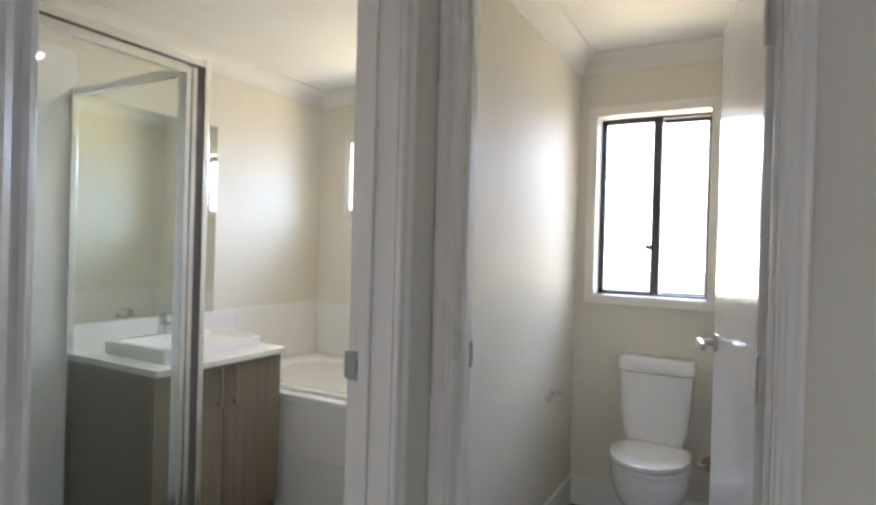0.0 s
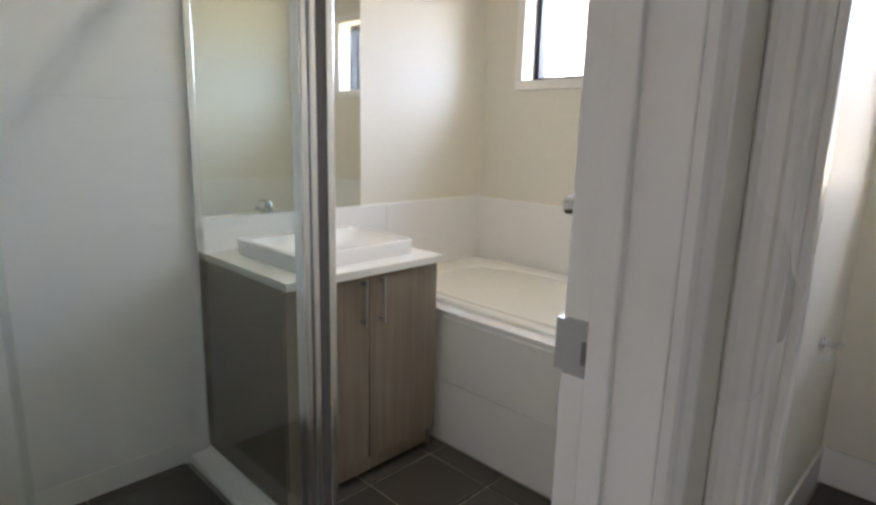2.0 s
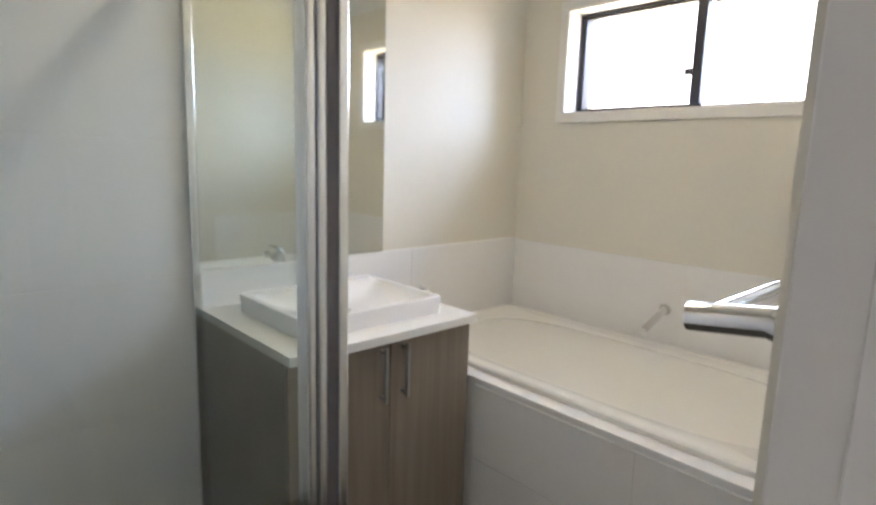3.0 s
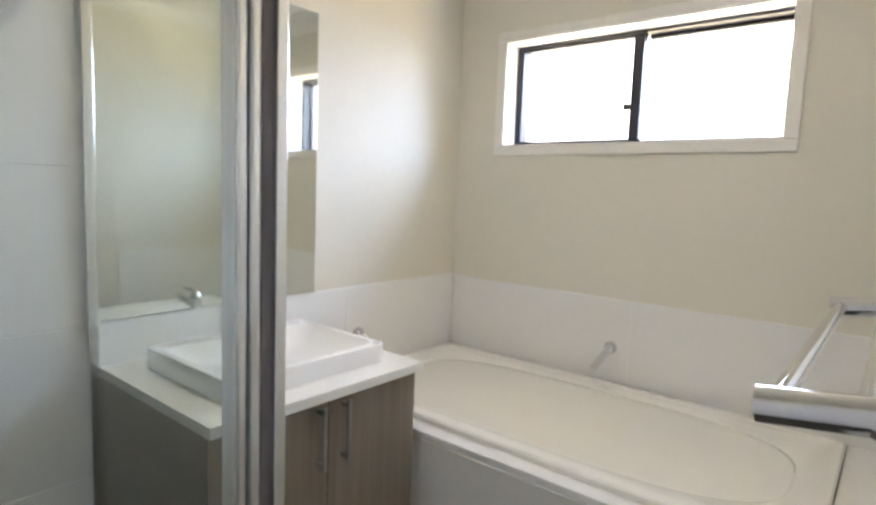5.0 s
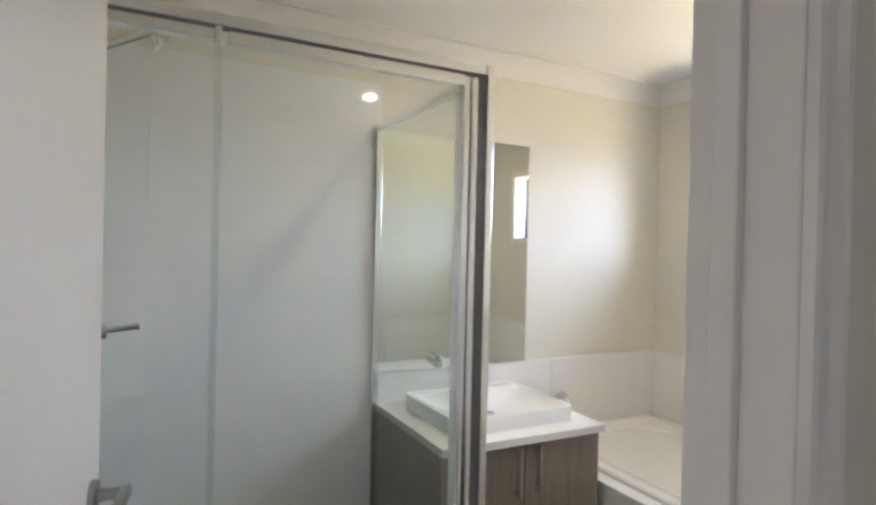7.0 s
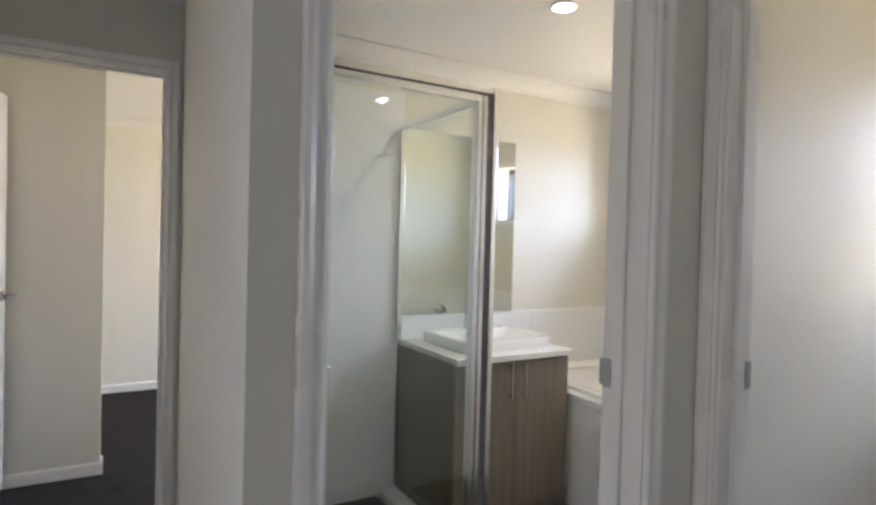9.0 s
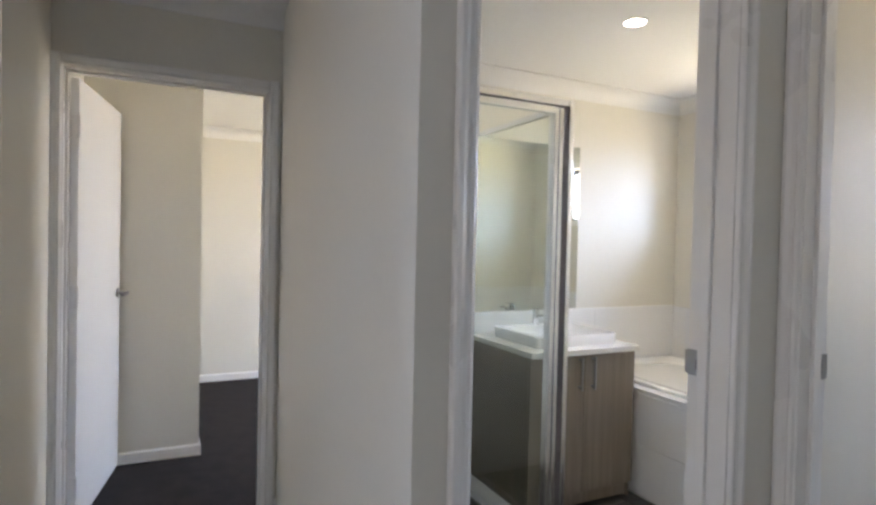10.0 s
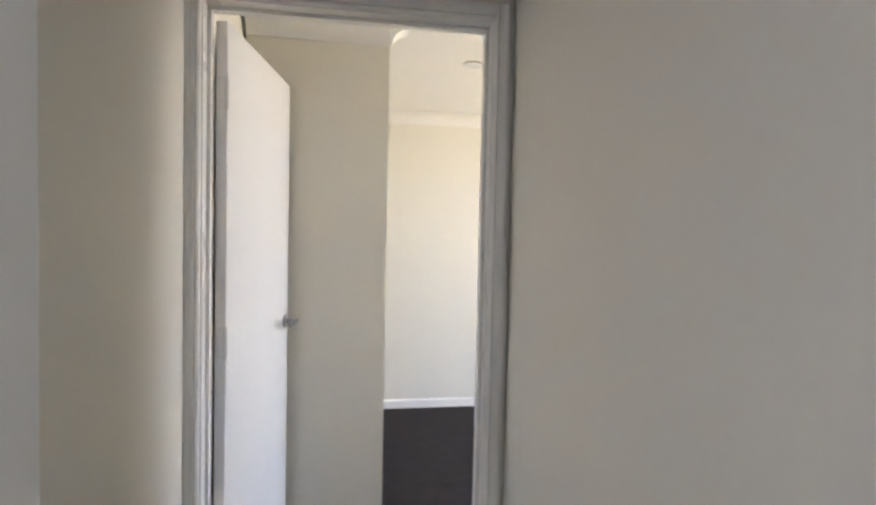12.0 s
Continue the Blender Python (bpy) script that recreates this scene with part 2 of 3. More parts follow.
structure("wall_hall_left", boxes((LX, -2.09, -0.06, 0.018, 0, HALL_Z)), PAINT, "cream painted wall between hallway and living room")
structure("wall_bedroom_nib", boxes((-3.90, -3.79, 0.035, 0.658, 0, HALL_Z)), PAINT, "cream painted robe wall inside bedroom")
SY0, SY1 = -3.9, -1.625
structure("wall_west", boxes((LX - 0.2, LX, SY1, YB + 0.22, -0.1, HALL_Z), (LX - 0.2, LX, SOUTH, SY0, -0.1, HALL_Z), (LX - 0.2, LX, SY0, SY1, 2.09, HALL_Z)), PAINT, "pale wall with living room sliding door opening")
# Unseen wall; its opening is made up to let the hall fill lamp through.
structure("wall_south", boxes((LX, -0.5, SOUTH - 0.1, SOUTH, 0, HALL_Z), (1.3, EAST, SOUTH - 0.1, SOUTH, 0, HALL_Z), (-0.5, 1.3, SOUTH - 0.1, SOUTH, 2.1, HALL_Z)), PAINT, "unseen living room wall with an opening added for the hall fill")
structure("wall_east", boxes((EAST, EAST + 0.1, SOUTH, YT, 0, HALL_Z)), PAINT, "plain hallway end wall")
structure("ceiling", boxes((LX - 0.2, EAST + 0.2, SOUTH - 0.1, YB + 0.22, HALL_Z, HALL_Z + 0.15), (XM - 0.05, XB + 0.02, YN - 0.03, YB, CEIL_Z, HALL_Z), (XT - 0.02, TR + 0.05, YT + 0.1, YB, CEIL_Z, HALL_Z),
    (LX, BX - 0.06, -0.03, YB, CEIL_Z, HALL_Z), (LX, EAST, SOUTH, -0.03, CEIL_Z, HALL_Z)), CEIL, "flat white plaster ceiling", "ceiling")

# cornices: cove mouldings along the wall tops
COVE = [(0, 0), (0, -0.09)] + [(0.09 - 0.082 * math.cos(a), -0.082 + 0.082 * math.sin(a) - 0.008) for a in [radians(v) for v in (0, 15, 30, 45, 60, 75, 90)]] + [(0.09, 0)]


def cornice(p, q, out, z=CEIL_Z):
    bm = bmesh.new()
    sweep(bm, COVE, (*p, z - 0.0005), (*q, z - 0.0005), (*out, 0), (0, 0, 1))
    return structure("cornice", bm, CEIL, "white coved plaster cornice", "cornice", smooth=True)


for p, q, o in (
    ((XM, YN), (XM, YB), (1, 0)), ((XM, YB), (XB, YB), (0, -1)), ((XB, YB), (XB, YN), (-1, 0)), ((XM, YN), (XB, YN), (0, 1)),
    ((XT, YB), (XT, YT + 0.11), (1, 0)), ((XT, YB), (TR, YB), (0, -1)), ((TR, YB), (TR, YT + 0.11), (-1, 0)), ((XT, YT + 0.11), (TR, YT + 0.11), (0, 1)),
    ((LX, YB), (LX, 0.035), (1, 0)), ((-3.79, 0.035), (-3.79, 0.658), (1, 0)), ((-3.90, 0.658), (-3.79, 0.658), (0, 1)),
    ((LX, -0.06), (-2.09, -0.06), (0, -1)), ((LX, -0.08), (LX, SOUTH), (1, 0)), ((LX, SOUTH), (EAST, SOUTH), (0, 1)),
):
    cornice(p, q, o)
cornice((BX, 0.035), (BX, 0.965), (1, 0), HALL_Z + 0.015)

# floors: slab under all, finishes on top
slab = structure("floor", boxes((-3.0, XB, YN, YB, -0.12, -0.075), (BX - 0.11, EAST, SOUTH, YT + 0.11, -0.2, -0.012), (LX, BX - 0.11, SOUTH, -0.08, -0.2, -0.012), (XB, TR, YT + 0.11, YB, -0.2, -0.012)), DGROUT, "grey mortar bed under the floor tiles", "floor")
structure("floor_bathroom_bed", boxes((-1.98, XB, YN, YB, -0.075, -0.006), (XM, -1.98, 2.04, YB, -0.075, -0.006), (XB, XH, DY0 - 0.02, DY1 + 0.02, -0.2, -0.006)), DGROUT, "grey grout bed of the bathroom floor", "floor")
structure("floor_shower_bed", boxes((XM, -1.98, YN, 1.95, -0.075, -0.066)), DGROUT, "grey grout bed of the shower floor", "floor")
structure("floor_bedroom", boxes((LX, BX - 0.055, 0.035, YB, -0.2, 0.0)), CARPET, "charcoal cut pile bedroom carpet", "carpet")
structure("ground", boxes((-400, 400, -400, 400, -0.5, -0.25)), PAVE, "pale dry ground around the house", "ground")
# Glowing sheet added behind the windows in place of overexposed sky.
structure("backdrop", boxes((-90, 90, 60, 60.2, -0.25, 60)), BACKDROP_GLOW, "added glowing white sheet for the overexposed sky beyond the windows", "backdrop")
structure("lawn", prism([(-15.5, -30), (-14.6, 5), (-19.0, 5), (-20.5, -30)], -0.25, -0.2), LAWN, "strip of green lawn beyond the yard", "lawn")



# ---------------- door frames and trims ----------------
ARCH = [(0, 0), (0.004, 0.010), (0.010, 0.013), (0.016, 0.010), (0.026, 0.012), (0.036, 0.018), (0.045, 0.018), (0.049, 0.014), (0.049, 0)]


def door_frame(name, label, x_axis, a0, a1, face, inner, out, h=DOOR_H):
    """Lining, stop and architrave of a doorway. a0, a1: its sides along the wall; face: the wall's room side; inner: its other side; out: +1 or -1, the way the face looks."""
    U = Vector((1, 0, 0)) if x_axis else Vector((0, 1, 0))
    V = (Vector((0, 1, 0)) if x_axis else Vector((1, 0, 0))) * out
    base = thing(name, label, "door frame")
    tagged(base, kind="structure")

    def at(a, b, z):
        return (a, b, z) if x_axis else (b, a, z)

    def slab_box(bm, s0, s1, d0, d1, z0, z1, bevel=0.0015):
        d0, d1 = min(d0, d1), max(d0, d1)
        return box(bm, s0, s1, d0, d1, z0, z1, bevel, 1) if x_axis else box(bm, d0, d1, s0, s1, z0, z1, bevel, 1)

    f = face + 0.002 * out
    lo, hi = min(f, inner), max(f, inner)
    for s0, s1 in ((a0 - 0.02, a0), (a1, a1 + 0.02)):
        part("jamb", slab_box(bmesh.new(), s0, s1, lo, hi, 0, h + 0.02), TRIM, base)
    part("head_lining", slab_box(bmesh.new(), a0, a1, lo, hi, h, h + 0.02), TRIM, base)
    mid = inner + 0.038 * out
    for s0, s1 in ((a0, a0 + 0.012), (a1 - 0.012, a1)):
        part("door_stop", slab_box(bmesh.new(), s0, s1, mid, mid + 0.03 * out, 0, h - 0.012), TRIM, base)
    part("door_stop", slab_box(bmesh.new(), a0, a1, mid, mid + 0.03 * out, h - 0.012, h), TRIM, base)
    g = 0.004
    for a, way in ((a0 - g, -1), (a1 + g, 1)):
        bm = sweep(bmesh.new(), ARCH, at(a, f, 0), at(a, f, h + g + 0.049), U * way, V)
        part("architrave", bm, TRIM, base)
    part("architrave", sweep(bmesh.new(), ARCH, at(a0 - g, f, h + g), at(a1 + g, f, h + g), Vector((0, 0, 1)), V), TRIM, base)
    return base


bath_frame = door_frame("door_frame_bathroom", "white painted timber bathroom door frame with moulded architrave", False, DY0, DY1, XH, -1.107, 1)
wc_frame = door_frame("door_frame_toilet", "white painted timber toilet door frame with moulded architrave", True, TX0, TX1, YT, YT + 0.112, -1)
bed_frame = door_frame("door_frame_bedroom", "white painted timber bedroom door frame with moulded architrave", False, BY0, BY1, BX, BX - 0.112, 1)


def strike(parent, pts_box, hole_box, lip_box):
    """A steel strike plate with a curled lip, a dark block for the shade in the latch hole and two screw heads."""
    plate = part("strike_plate", boxes(pts_box, lip_box, bevel=0.0008), SATIN, parent, "satin steel strike plate")
    # Solid dark block; its colour stands in for the shade in the latch hole.
    part("latch_hole_shade", boxes(hole_box), GASKET_SHADE, plate)
    x0, x1, y0, y1, z0, z1 = hole_box
    along_x = (pts_box[1] - pts_box[0]) > (pts_box[3] - pts_box[2])
    for z in (pts_box[4] + 0.008, pts_box[5] - 0.008):
        mx_, my_ = (x0 + x1) / 2, (y0 + y1) / 2
        d = (0, (y1 - y0) / 2 - 0.0002, 0) if along_x else ((x1 - x0) / 2 - 0.0002, 0, 0)
        part("screw", tube(bmesh.new(), (mx_ - d[0], my_ - d[1], z), (mx_ + d[0], my_ + d[1], z), 0.0035, seg=12), CHROME, plate)


strike(bath_frame, (-1.104, -1.056, DY1 - 0.002, DY1 + 0.001, 1.005, 1.074), (-1.080, -1.066, DY1 - 0.003, DY1, 1.022, 1.050), (-1.116, -1.102, DY1 - 0.001, DY1 + 0.012, 1.008, 1.071))
strike(wc_frame, (TX0 - 0.001, TX0 + 0.002, YT + 0.066, YT + 0.110, 1.005, 1.074), (TX0, TX0 + 0.003, YT + 0.078, YT + 0.092, 1.022, 1.050), (TX0 - 0.012, TX0 + 0.001, YT + 0.108, YT + 0.118, 1.008, 1.071))


def lever(parent, sx, face, side, way, z):
    """A round-rose lever handle on a leaf whose length runs along local x. side: +1 or -1, the way the face looks in local y."""
    bm = bmesh.new()
    tube(bm, (sx, face, z), (sx, face + side * 0.009, z), 0.026, seg=28)
    rose = part("rose", bm, SATIN, parent, smooth=True)
    bm = bmesh.new()
    tube(bm, (sx, face + side * 0.009, z), (sx, face + side * 0.052, z), 0.010)
    box(bm, sx - 0.012 if way > 0 else sx - 0.115, sx + 0.115 if way > 0 else sx + 0.012, min(face + side * 0.042, face + side * 0.058), max(face + side * 0.042, face + side * 0.058), z - 0.010, z + 0.012, 0.005, 2)
    return part("lever_handle", bm, SATIN, parent, "satin chrome lever handle", smooth=True)


def door_leaf(label, hinge, angle, length, side, h=2.035, both=True, lever_z=1.05):
    """A flush leaf that runs along local +x from its hinge; side: the way its seen face looks in local y."""
    leaf = thing("door", label, "door", pose(*hinge, 0, 0, angle), "white flush doors")
    part("leaf", box(bmesh.new(), 0.003, length, -0.0175, 0.0175, 0.012, h, 0.002, 1), DOOR, leaf)
    for sd in (1, -1) if both else (side,):
        lever(leaf, length - 0.06, sd * 0.0175, sd, -1, lever_z)
    part("latch", boxes((length - 0.001, length + 0.002, -0.011, 0.011, 1.005, 1.074), bevel=0.0008), SATIN, leaf, "satin steel latch plate")
    for z in (0.20, 1.06, 1.82):
        bm = boxes((0.0, 0.0035, -0.017, 0.016, z - 0.05, z + 0.05))
        tube(bm, (-0.002, side * 0.019, z - 0.05), (-0.002, side * 0.019, z + 0.05), 0.006, seg=12)
        part("hinge", bm, HINGE, leaf, "pale steel butt hinge")
    return leaf


door_leaf("white flush bathroom door standing open beside the shower", (-1.110, DY0 + 0.024, 0), 172.6, 0.690, -1, both=False)
door_leaf("glossy white flush toilet door standing open", (-0.247, YT + 0.125, 0), 100.0, 0.655, 1)
door_leaf("white flush bedroom door standing wide open", (BX - 0.118, BY0 + 0.025, 0), 171.2, 0.775, -1, lever_z=1.015)

# ---------------- windows ----------------


def window(name, label, w, y, mullion):
    """A sliding window: outer frame, an inner sash on the low-x side, a deeper fixed light on the other."""
    x0, x1, z0, z1 = w
    base = tagged(thing(name, label, "window"), kind="structure")
    D, F = 0.088, 0.014
    for bx in ((x0, x1, y, y + D, z0, z0 + F), (x0, x1, y, y + D, z1 - F, z1), (x0, x0 + F, y, y + D, z0 + F, z1 - F), (x1 - F, x1, y, y + D, z0 + F, z1 - F)):
        part("window_frame", boxes(bx, bevel=0.002), BLACK, base, "black aluminium window frame")
    m, h = mullion, 0.021
    sash = part("sash", boxes((x0 + F, x0 + F + 0.012, y + 0.010, y + 0.034, z0 + F, z1 - F), (x0 + F, m + h, y + 0.010, y + 0.034, z0 + F, z0 + F + 0.010), (x0 + F, m + h, y + 0.010, y + 0.034, z1 - F - 0.012, z1 - F), bevel=0.0015), BLACK, base, "black sliding sash")
    stile = part("meeting_stile", boxes((m - h, m + h, y - 0.004, y + 0.036, z0 + F + 0.010, z1 - F - 0.012), bevel=0.002), BLACK, base, "black aluminium meeting stile")
    part("fixed_bead", boxes((m + h, x1 - F, y + 0.056, y + 0.080, z1 - F - 0.014, z1 - F), (m + h, x1 - F, y + 0.056, y + 0.080, z0 + F, z0 + F + 0.008), (x1 - F - 0.010, x1 - F, y + 0.056, y + 0.080, z0 + F + 0.008, z1 - F - 0.014)), BLACK, base)
    zc = z0 + 0.22 * (z1 - z0) + 0.05
    part("latch", boxes((m - h - 0.024, m - h + 0.002, y - 0.018, y - 0.003, zc - 0.012, zc + 0.012), bevel=0.003), BLACK, stile, "small black window latch")
    for a, b, d in ((x0 + F + 0.010, m - h + 0.002, 0.020), (m + h - 0.002, x1 - F - 0.008, 0.066)):
        p = part("pane", boxes((a, b, y + d, y + d + 0.004, z0 + F, z1 - F)), WGLASS, base)
        p.visible_shadow = False
    # moulded white trim on the room side and reveal lining
    for a, b, c, d in ((x0 - 0.045, x1 + 0.045, z0 - 0.045, z0 - 0.003), (x0 - 0.045, x1 + 0.045, z1 + 0.003, z1 + 0.045), (x0 - 0.045, x0 - 0.003, z0 - 0.003, z1 + 0.003), (x1 + 0.003, x1 + 0.045, z0 - 0.003, z1 + 0.003)):
        part("window_trim", box(bmesh.new(), a, b, YB - 0.014, YB - 0.001, c, d, 0.004, 2), TRIM, base, "white painted window trim")
    t = 0.008
    for a, b, c, d in ((x0 - t, x1 + t, z0 - t, z0 + 0.002), (x0 - t, x1 + t, z1 - 0.002, z1 + t), (x0 - t, x0 + 0.002, z0, z1), (x1 - 0.002, x1 + t, z0, z1)):
        part("reveal", boxes((a, b, YB - 0.012, y, c, d)), TRIM, base)
    return base


window("window_1", "black framed sliding bathroom window with white trim", BW, YB + 0.085, -2.048)
window("window_2", "black framed sliding toilet window with white trim", TW, YB + 0.085, -0.715)
window("window_3", "black framed sliding bedroom window with white trim", RW, YB + 0.065, -4.1)

slider = tagged(thing("door_sliding", "white framed glazed sliding door to the yard", "sliding door"), kind="structure")
for bx in ((LX - 0.09, LX - 0.01, SY0, SY0 + 0.05, 0, 2.09), (LX - 0.09, LX - 0.01, SY1 - 0.05, SY1, 0, 2.09), (LX - 0.09, LX - 0.01, SY0 + 0.05, SY1 - 0.05, 2.03, 2.09), (LX - 0.09, LX - 0.01, SY0 + 0.05, SY1 - 0.05, -0.02, 0.03), (LX - 0.07, LX - 0.03, -2.83, -2.77, 0.03, 2.03)):
    part("door_rail", boxes(bx, bevel=0.003), TRIM if bx[4] >= 0 else BLACK, slider)
for a, b in ((SY0 + 0.05, -2.83), (-2.77, SY1 - 0.05)):
    part("pane", boxes((LX - 0.055, LX - 0.049, a, b, 0.03, 2.03)), WGLASS, slider).visible_shadow = False
part("threshold", boxes((LX - 0.09, LX + 0.01, SY0, SY1, 0.001, 0.02), bevel=0.003), BLACK, slider, "dark door sill track")
blind = thing("roller_blind", "charcoal roller blind rolled up above the sliding door", "blind")
bm = tube(bmesh.new(), (LX + 0.05, SY0 - 0.03, 2.05), (LX + 0.05, SY1 + 0.02, 2.05), 0.035)
part("roll", bm, BLIND, blind, smooth=True)
part("fabric", boxes((LX + 0.012, LX + 0.016, SY0, SY1, 1.90, 2.05)), BLIND, blind)
part("bottom_bar", boxes((LX + 0.006, LX + 0.022, SY0, SY1, 1.885, 1.905), bevel=0.003), BLIND, blind)
part("bracket", boxes((LX + 0.001, LX + 0.09, SY1 + 0.02, SY1 + 0.026, 2.0, 2.095), bevel=0.002), TRIM, blind, "white blind bracket")

# ---------------- skirtings ----------------
SK = [(0, 0), (0.012, 0), (0.012, 0.058), (0.006, 0.068), (0, 0.068)]


def skirting(p, q, out, profile=SK, mat=TRIM, label="white painted skirting board"):
    bm = sweep(bmesh.new(), profile, (*p, 0.0), (*q, 0.0), (*out, 0), (0, 0, 1))
    return structure("baseboard", bm, mat, label, "skirting")


TSK = [(0, 0), (0.010, 0), (0.010, 0.138), (0.007, 0.142), (0, 0.142)]
for p, q, o in (((-3.79, 0.035), (-3.79, 0.67), (1, 0)), ((LX, 0.035), (LX, YB), (1, 0)), ((LX, -1.60), (LX, -0.06), (1, 0)), ((BX, 0.960), (XH, 0.868), (0, -1)), ((LX, -0.06), (-2.09, -0.06), (0, -1)), ((BX, 0.035), (-2.09, 0.035), (0, 1)), ((TX1 + 0.07, YT), (EAST, YT), (0, -1)), ((-3.90, 0.658), (-3.79, 0.658), (0, 1))):
    skirting(p, q, o)
for p, q, o in (((XT, YT + 0.112), (XT, YB), (1, 0)), ((XT, YB), (TR, YB), (0, -1)), ((TR, YT + 0.112), (TR, YB), (-1, 0))):
    skirting(p, q, o, TSK, WTILE, "tall white tiled skirting")

# ---------------- shower ----------------
PX, YS = -2.012, 1.045     # corner post, shower side of the built-out near wall
structure("wall_shower_side", boxes((XM, -1.955, YN, YS - 0.0001, -0.07, CEIL_Z)), PAINT, "cream painted built-out wall inside the shower")
hob = structure("shower_hob", boxes((XM + 0.008, PX + 0.045, 1.950, 2.045, -0.07, 0.022), (PX - 0.045, PX + 0.045, YN, 1.950, -0.07, 0.022), bevel=0.004), WTILE, "low white tiled shower hob", "shower hob")
shower = thing("shower_screen", "semi-frameless glass corner shower screen with bright aluminium frame", "shower screen")


def bar(name, rows, mat=ALU, parent=shower, label="", bevel=0.003):
    return part(name, boxes(*rows, bevel=bevel), mat, parent, label)


Z0, Z1 = 0.022, 1.962
bar("wall_channel", [(XM + 0.009, XM + 0.034, 2.016, 2.044, Z0, Z1)])
bar("top_rail", [(XM + 0.034, PX - 0.028, 2.018, 2.042, Z1 - 0.030, Z1 - 0.002)])
bar("bottom_rail", [(XM + 0.034, PX - 0.028, 2.016, 2.044, Z0, Z0 + 0.028)])
post = bar("corner_post", [(PX - 0.044, PX - 0.002, 2.008, 2.046, Z0, Z1 - 0.03)], bevel=0.006)
# Reflective dark aluminium facing; plain dark colour stands in for its reflections.
bar("post_facing", [(PX - 0.004, PX + 0.018, 1.988, 2.012, Z0, Z1 - 0.010)], GASKET_SHADE, post, "dark aluminium facing strip, its reflections put into a dark colour")
bar("post_stile", [(PX - 0.002, PX + 0.030, 2.010, 2.032, Z0, Z1 + 0.004)], ALU, post)
bar("door_stile", [(PX - 0.034, PX + 0.020, 1.968, 1.988, Z0 + 0.02, 1.930)], ALU, bevel=0.006)
bar("door_stile", [(PX - 0.034, PX + 0.016, 1.944, 1.966, Z0 + 0.02, 1.930)], ALU, bevel=0.006)
bar("header", [(PX + 0.002, PX + 0.022, YS + 0.009, 2.012, 1.938, 1.966)], ALU)
bar("header_seal", [(PX + 0.004, PX + 0.014, YS + 0.009, 1.99, 1.932, 1.938)], GASKET_SHADE, shower, "dark header seal", 0)
bar("door_top_rail", [(PX - 0.010, PX + 0.018, 1.345, 1.946, 1.902, 1.931)], ALU)
bar("pivot_block", [(PX - 0.020, PX + 0.014, 1.365, 1.415, 1.930, 1.938)], GASKET_SHADE, shower, "dark pivot block", 0.002)
bar("pivot_bracket", [(PX - 0.026, PX + 0.016, 1.318, 1.334, 1.893, 1.940)], ALU, shower)
bar("fixed_top_rail", [(PX - 0.006, PX + 0.018, YS + 0.009, 1.318, 1.907, 1.931)], ALU)
bar("fixed_channel", [(PX - 0.014, PX + 0.014, YS + 0.009, YS + 0.034, Z0, 1.931)], ALU)
bar("front_sill", [(PX - 0.018, PX + 0.018, YS + 0.034, 1.968, Z0, Z0 + 0.018)], ALU)
for rows in ([(XM + 0.03, PX - 0.026, 2.027, 2.033, Z0 + 0.02, Z1 - 0.02)], [(PX - 0.012, PX - 0.006, 1.322, 1.972, Z0 + 0.026, 1.902)], [(PX - 0.003, PX + 0.003, YS + 0.03, 1.335, Z0 + 0.016, 1.91)]):
    part("glass_panel", boxes(*rows), GLASS, shower, "clear toughened glass")

SX = -2.45
shower_head = thing("wall_shower_head", "straight chrome shower arm and head on the tiled wall", "shower head")
part("flange", tube(bmesh.new(), (SX, YS + 0.009, 1.972), (SX, YS + 0.018, 1.975), 0.028, 0.024, 28), CHROME, shower_head, smooth=True)
bm = tube(bmesh.new(), (SX, YS + 0.014, 1.973), (SX, YS + 0.150, 2.045), 0.010)
tube(bm, (SX, YS + 0.146, 2.046), (SX, YS + 0.170, 2.034), 0.010)
part("arm", bm, CHROME, shower_head, smooth=True)
bm = tube(bmesh.new(), (SX, YS + 0.166, 2.036), (SX, YS + 0.182, 2.022), 0.012, 0.030, 28)
tube(bm, (SX, YS + 0.182, 2.022), (SX, YS + 0.188, 2.016), 0.032, 0.032, 28)
part("rose", bm, CHROME, shower_head, smooth=True)
shower_mixer = thing("shower_mixer", "chrome lever shower mixer on the tiled wall", "tap")
part("plate", tube(bmesh.new(), (SX, YS + 0.009, 1.215), (SX, YS + 0.016, 1.215), 0.045, seg=32), CHROME, shower_mixer, smooth=True)
part("body", tube(bmesh.new(), (SX, YS + 0.016, 1.215), (SX, YS + 0.055, 1.217), 0.023, 0.021, 28), CHROME, shower_mixer, smooth=True)
bm = tube(bmesh.new(), (SX, YS + 0.050, 1.220), (SX, YS + 0.135, 1.229), 0.009, 0.011)
part("lever", bm, CHROME, shower_mixer, smooth=True)


# ---------------- vanity ----------------
vanity = thing("vanity_cabinet", "taupe woodgrain laminate two-door vanity cabinet", "cabinet")
VX0, VX1, VY0, VY1 = XM + 0.008, -2.302, 2.050, 2.722
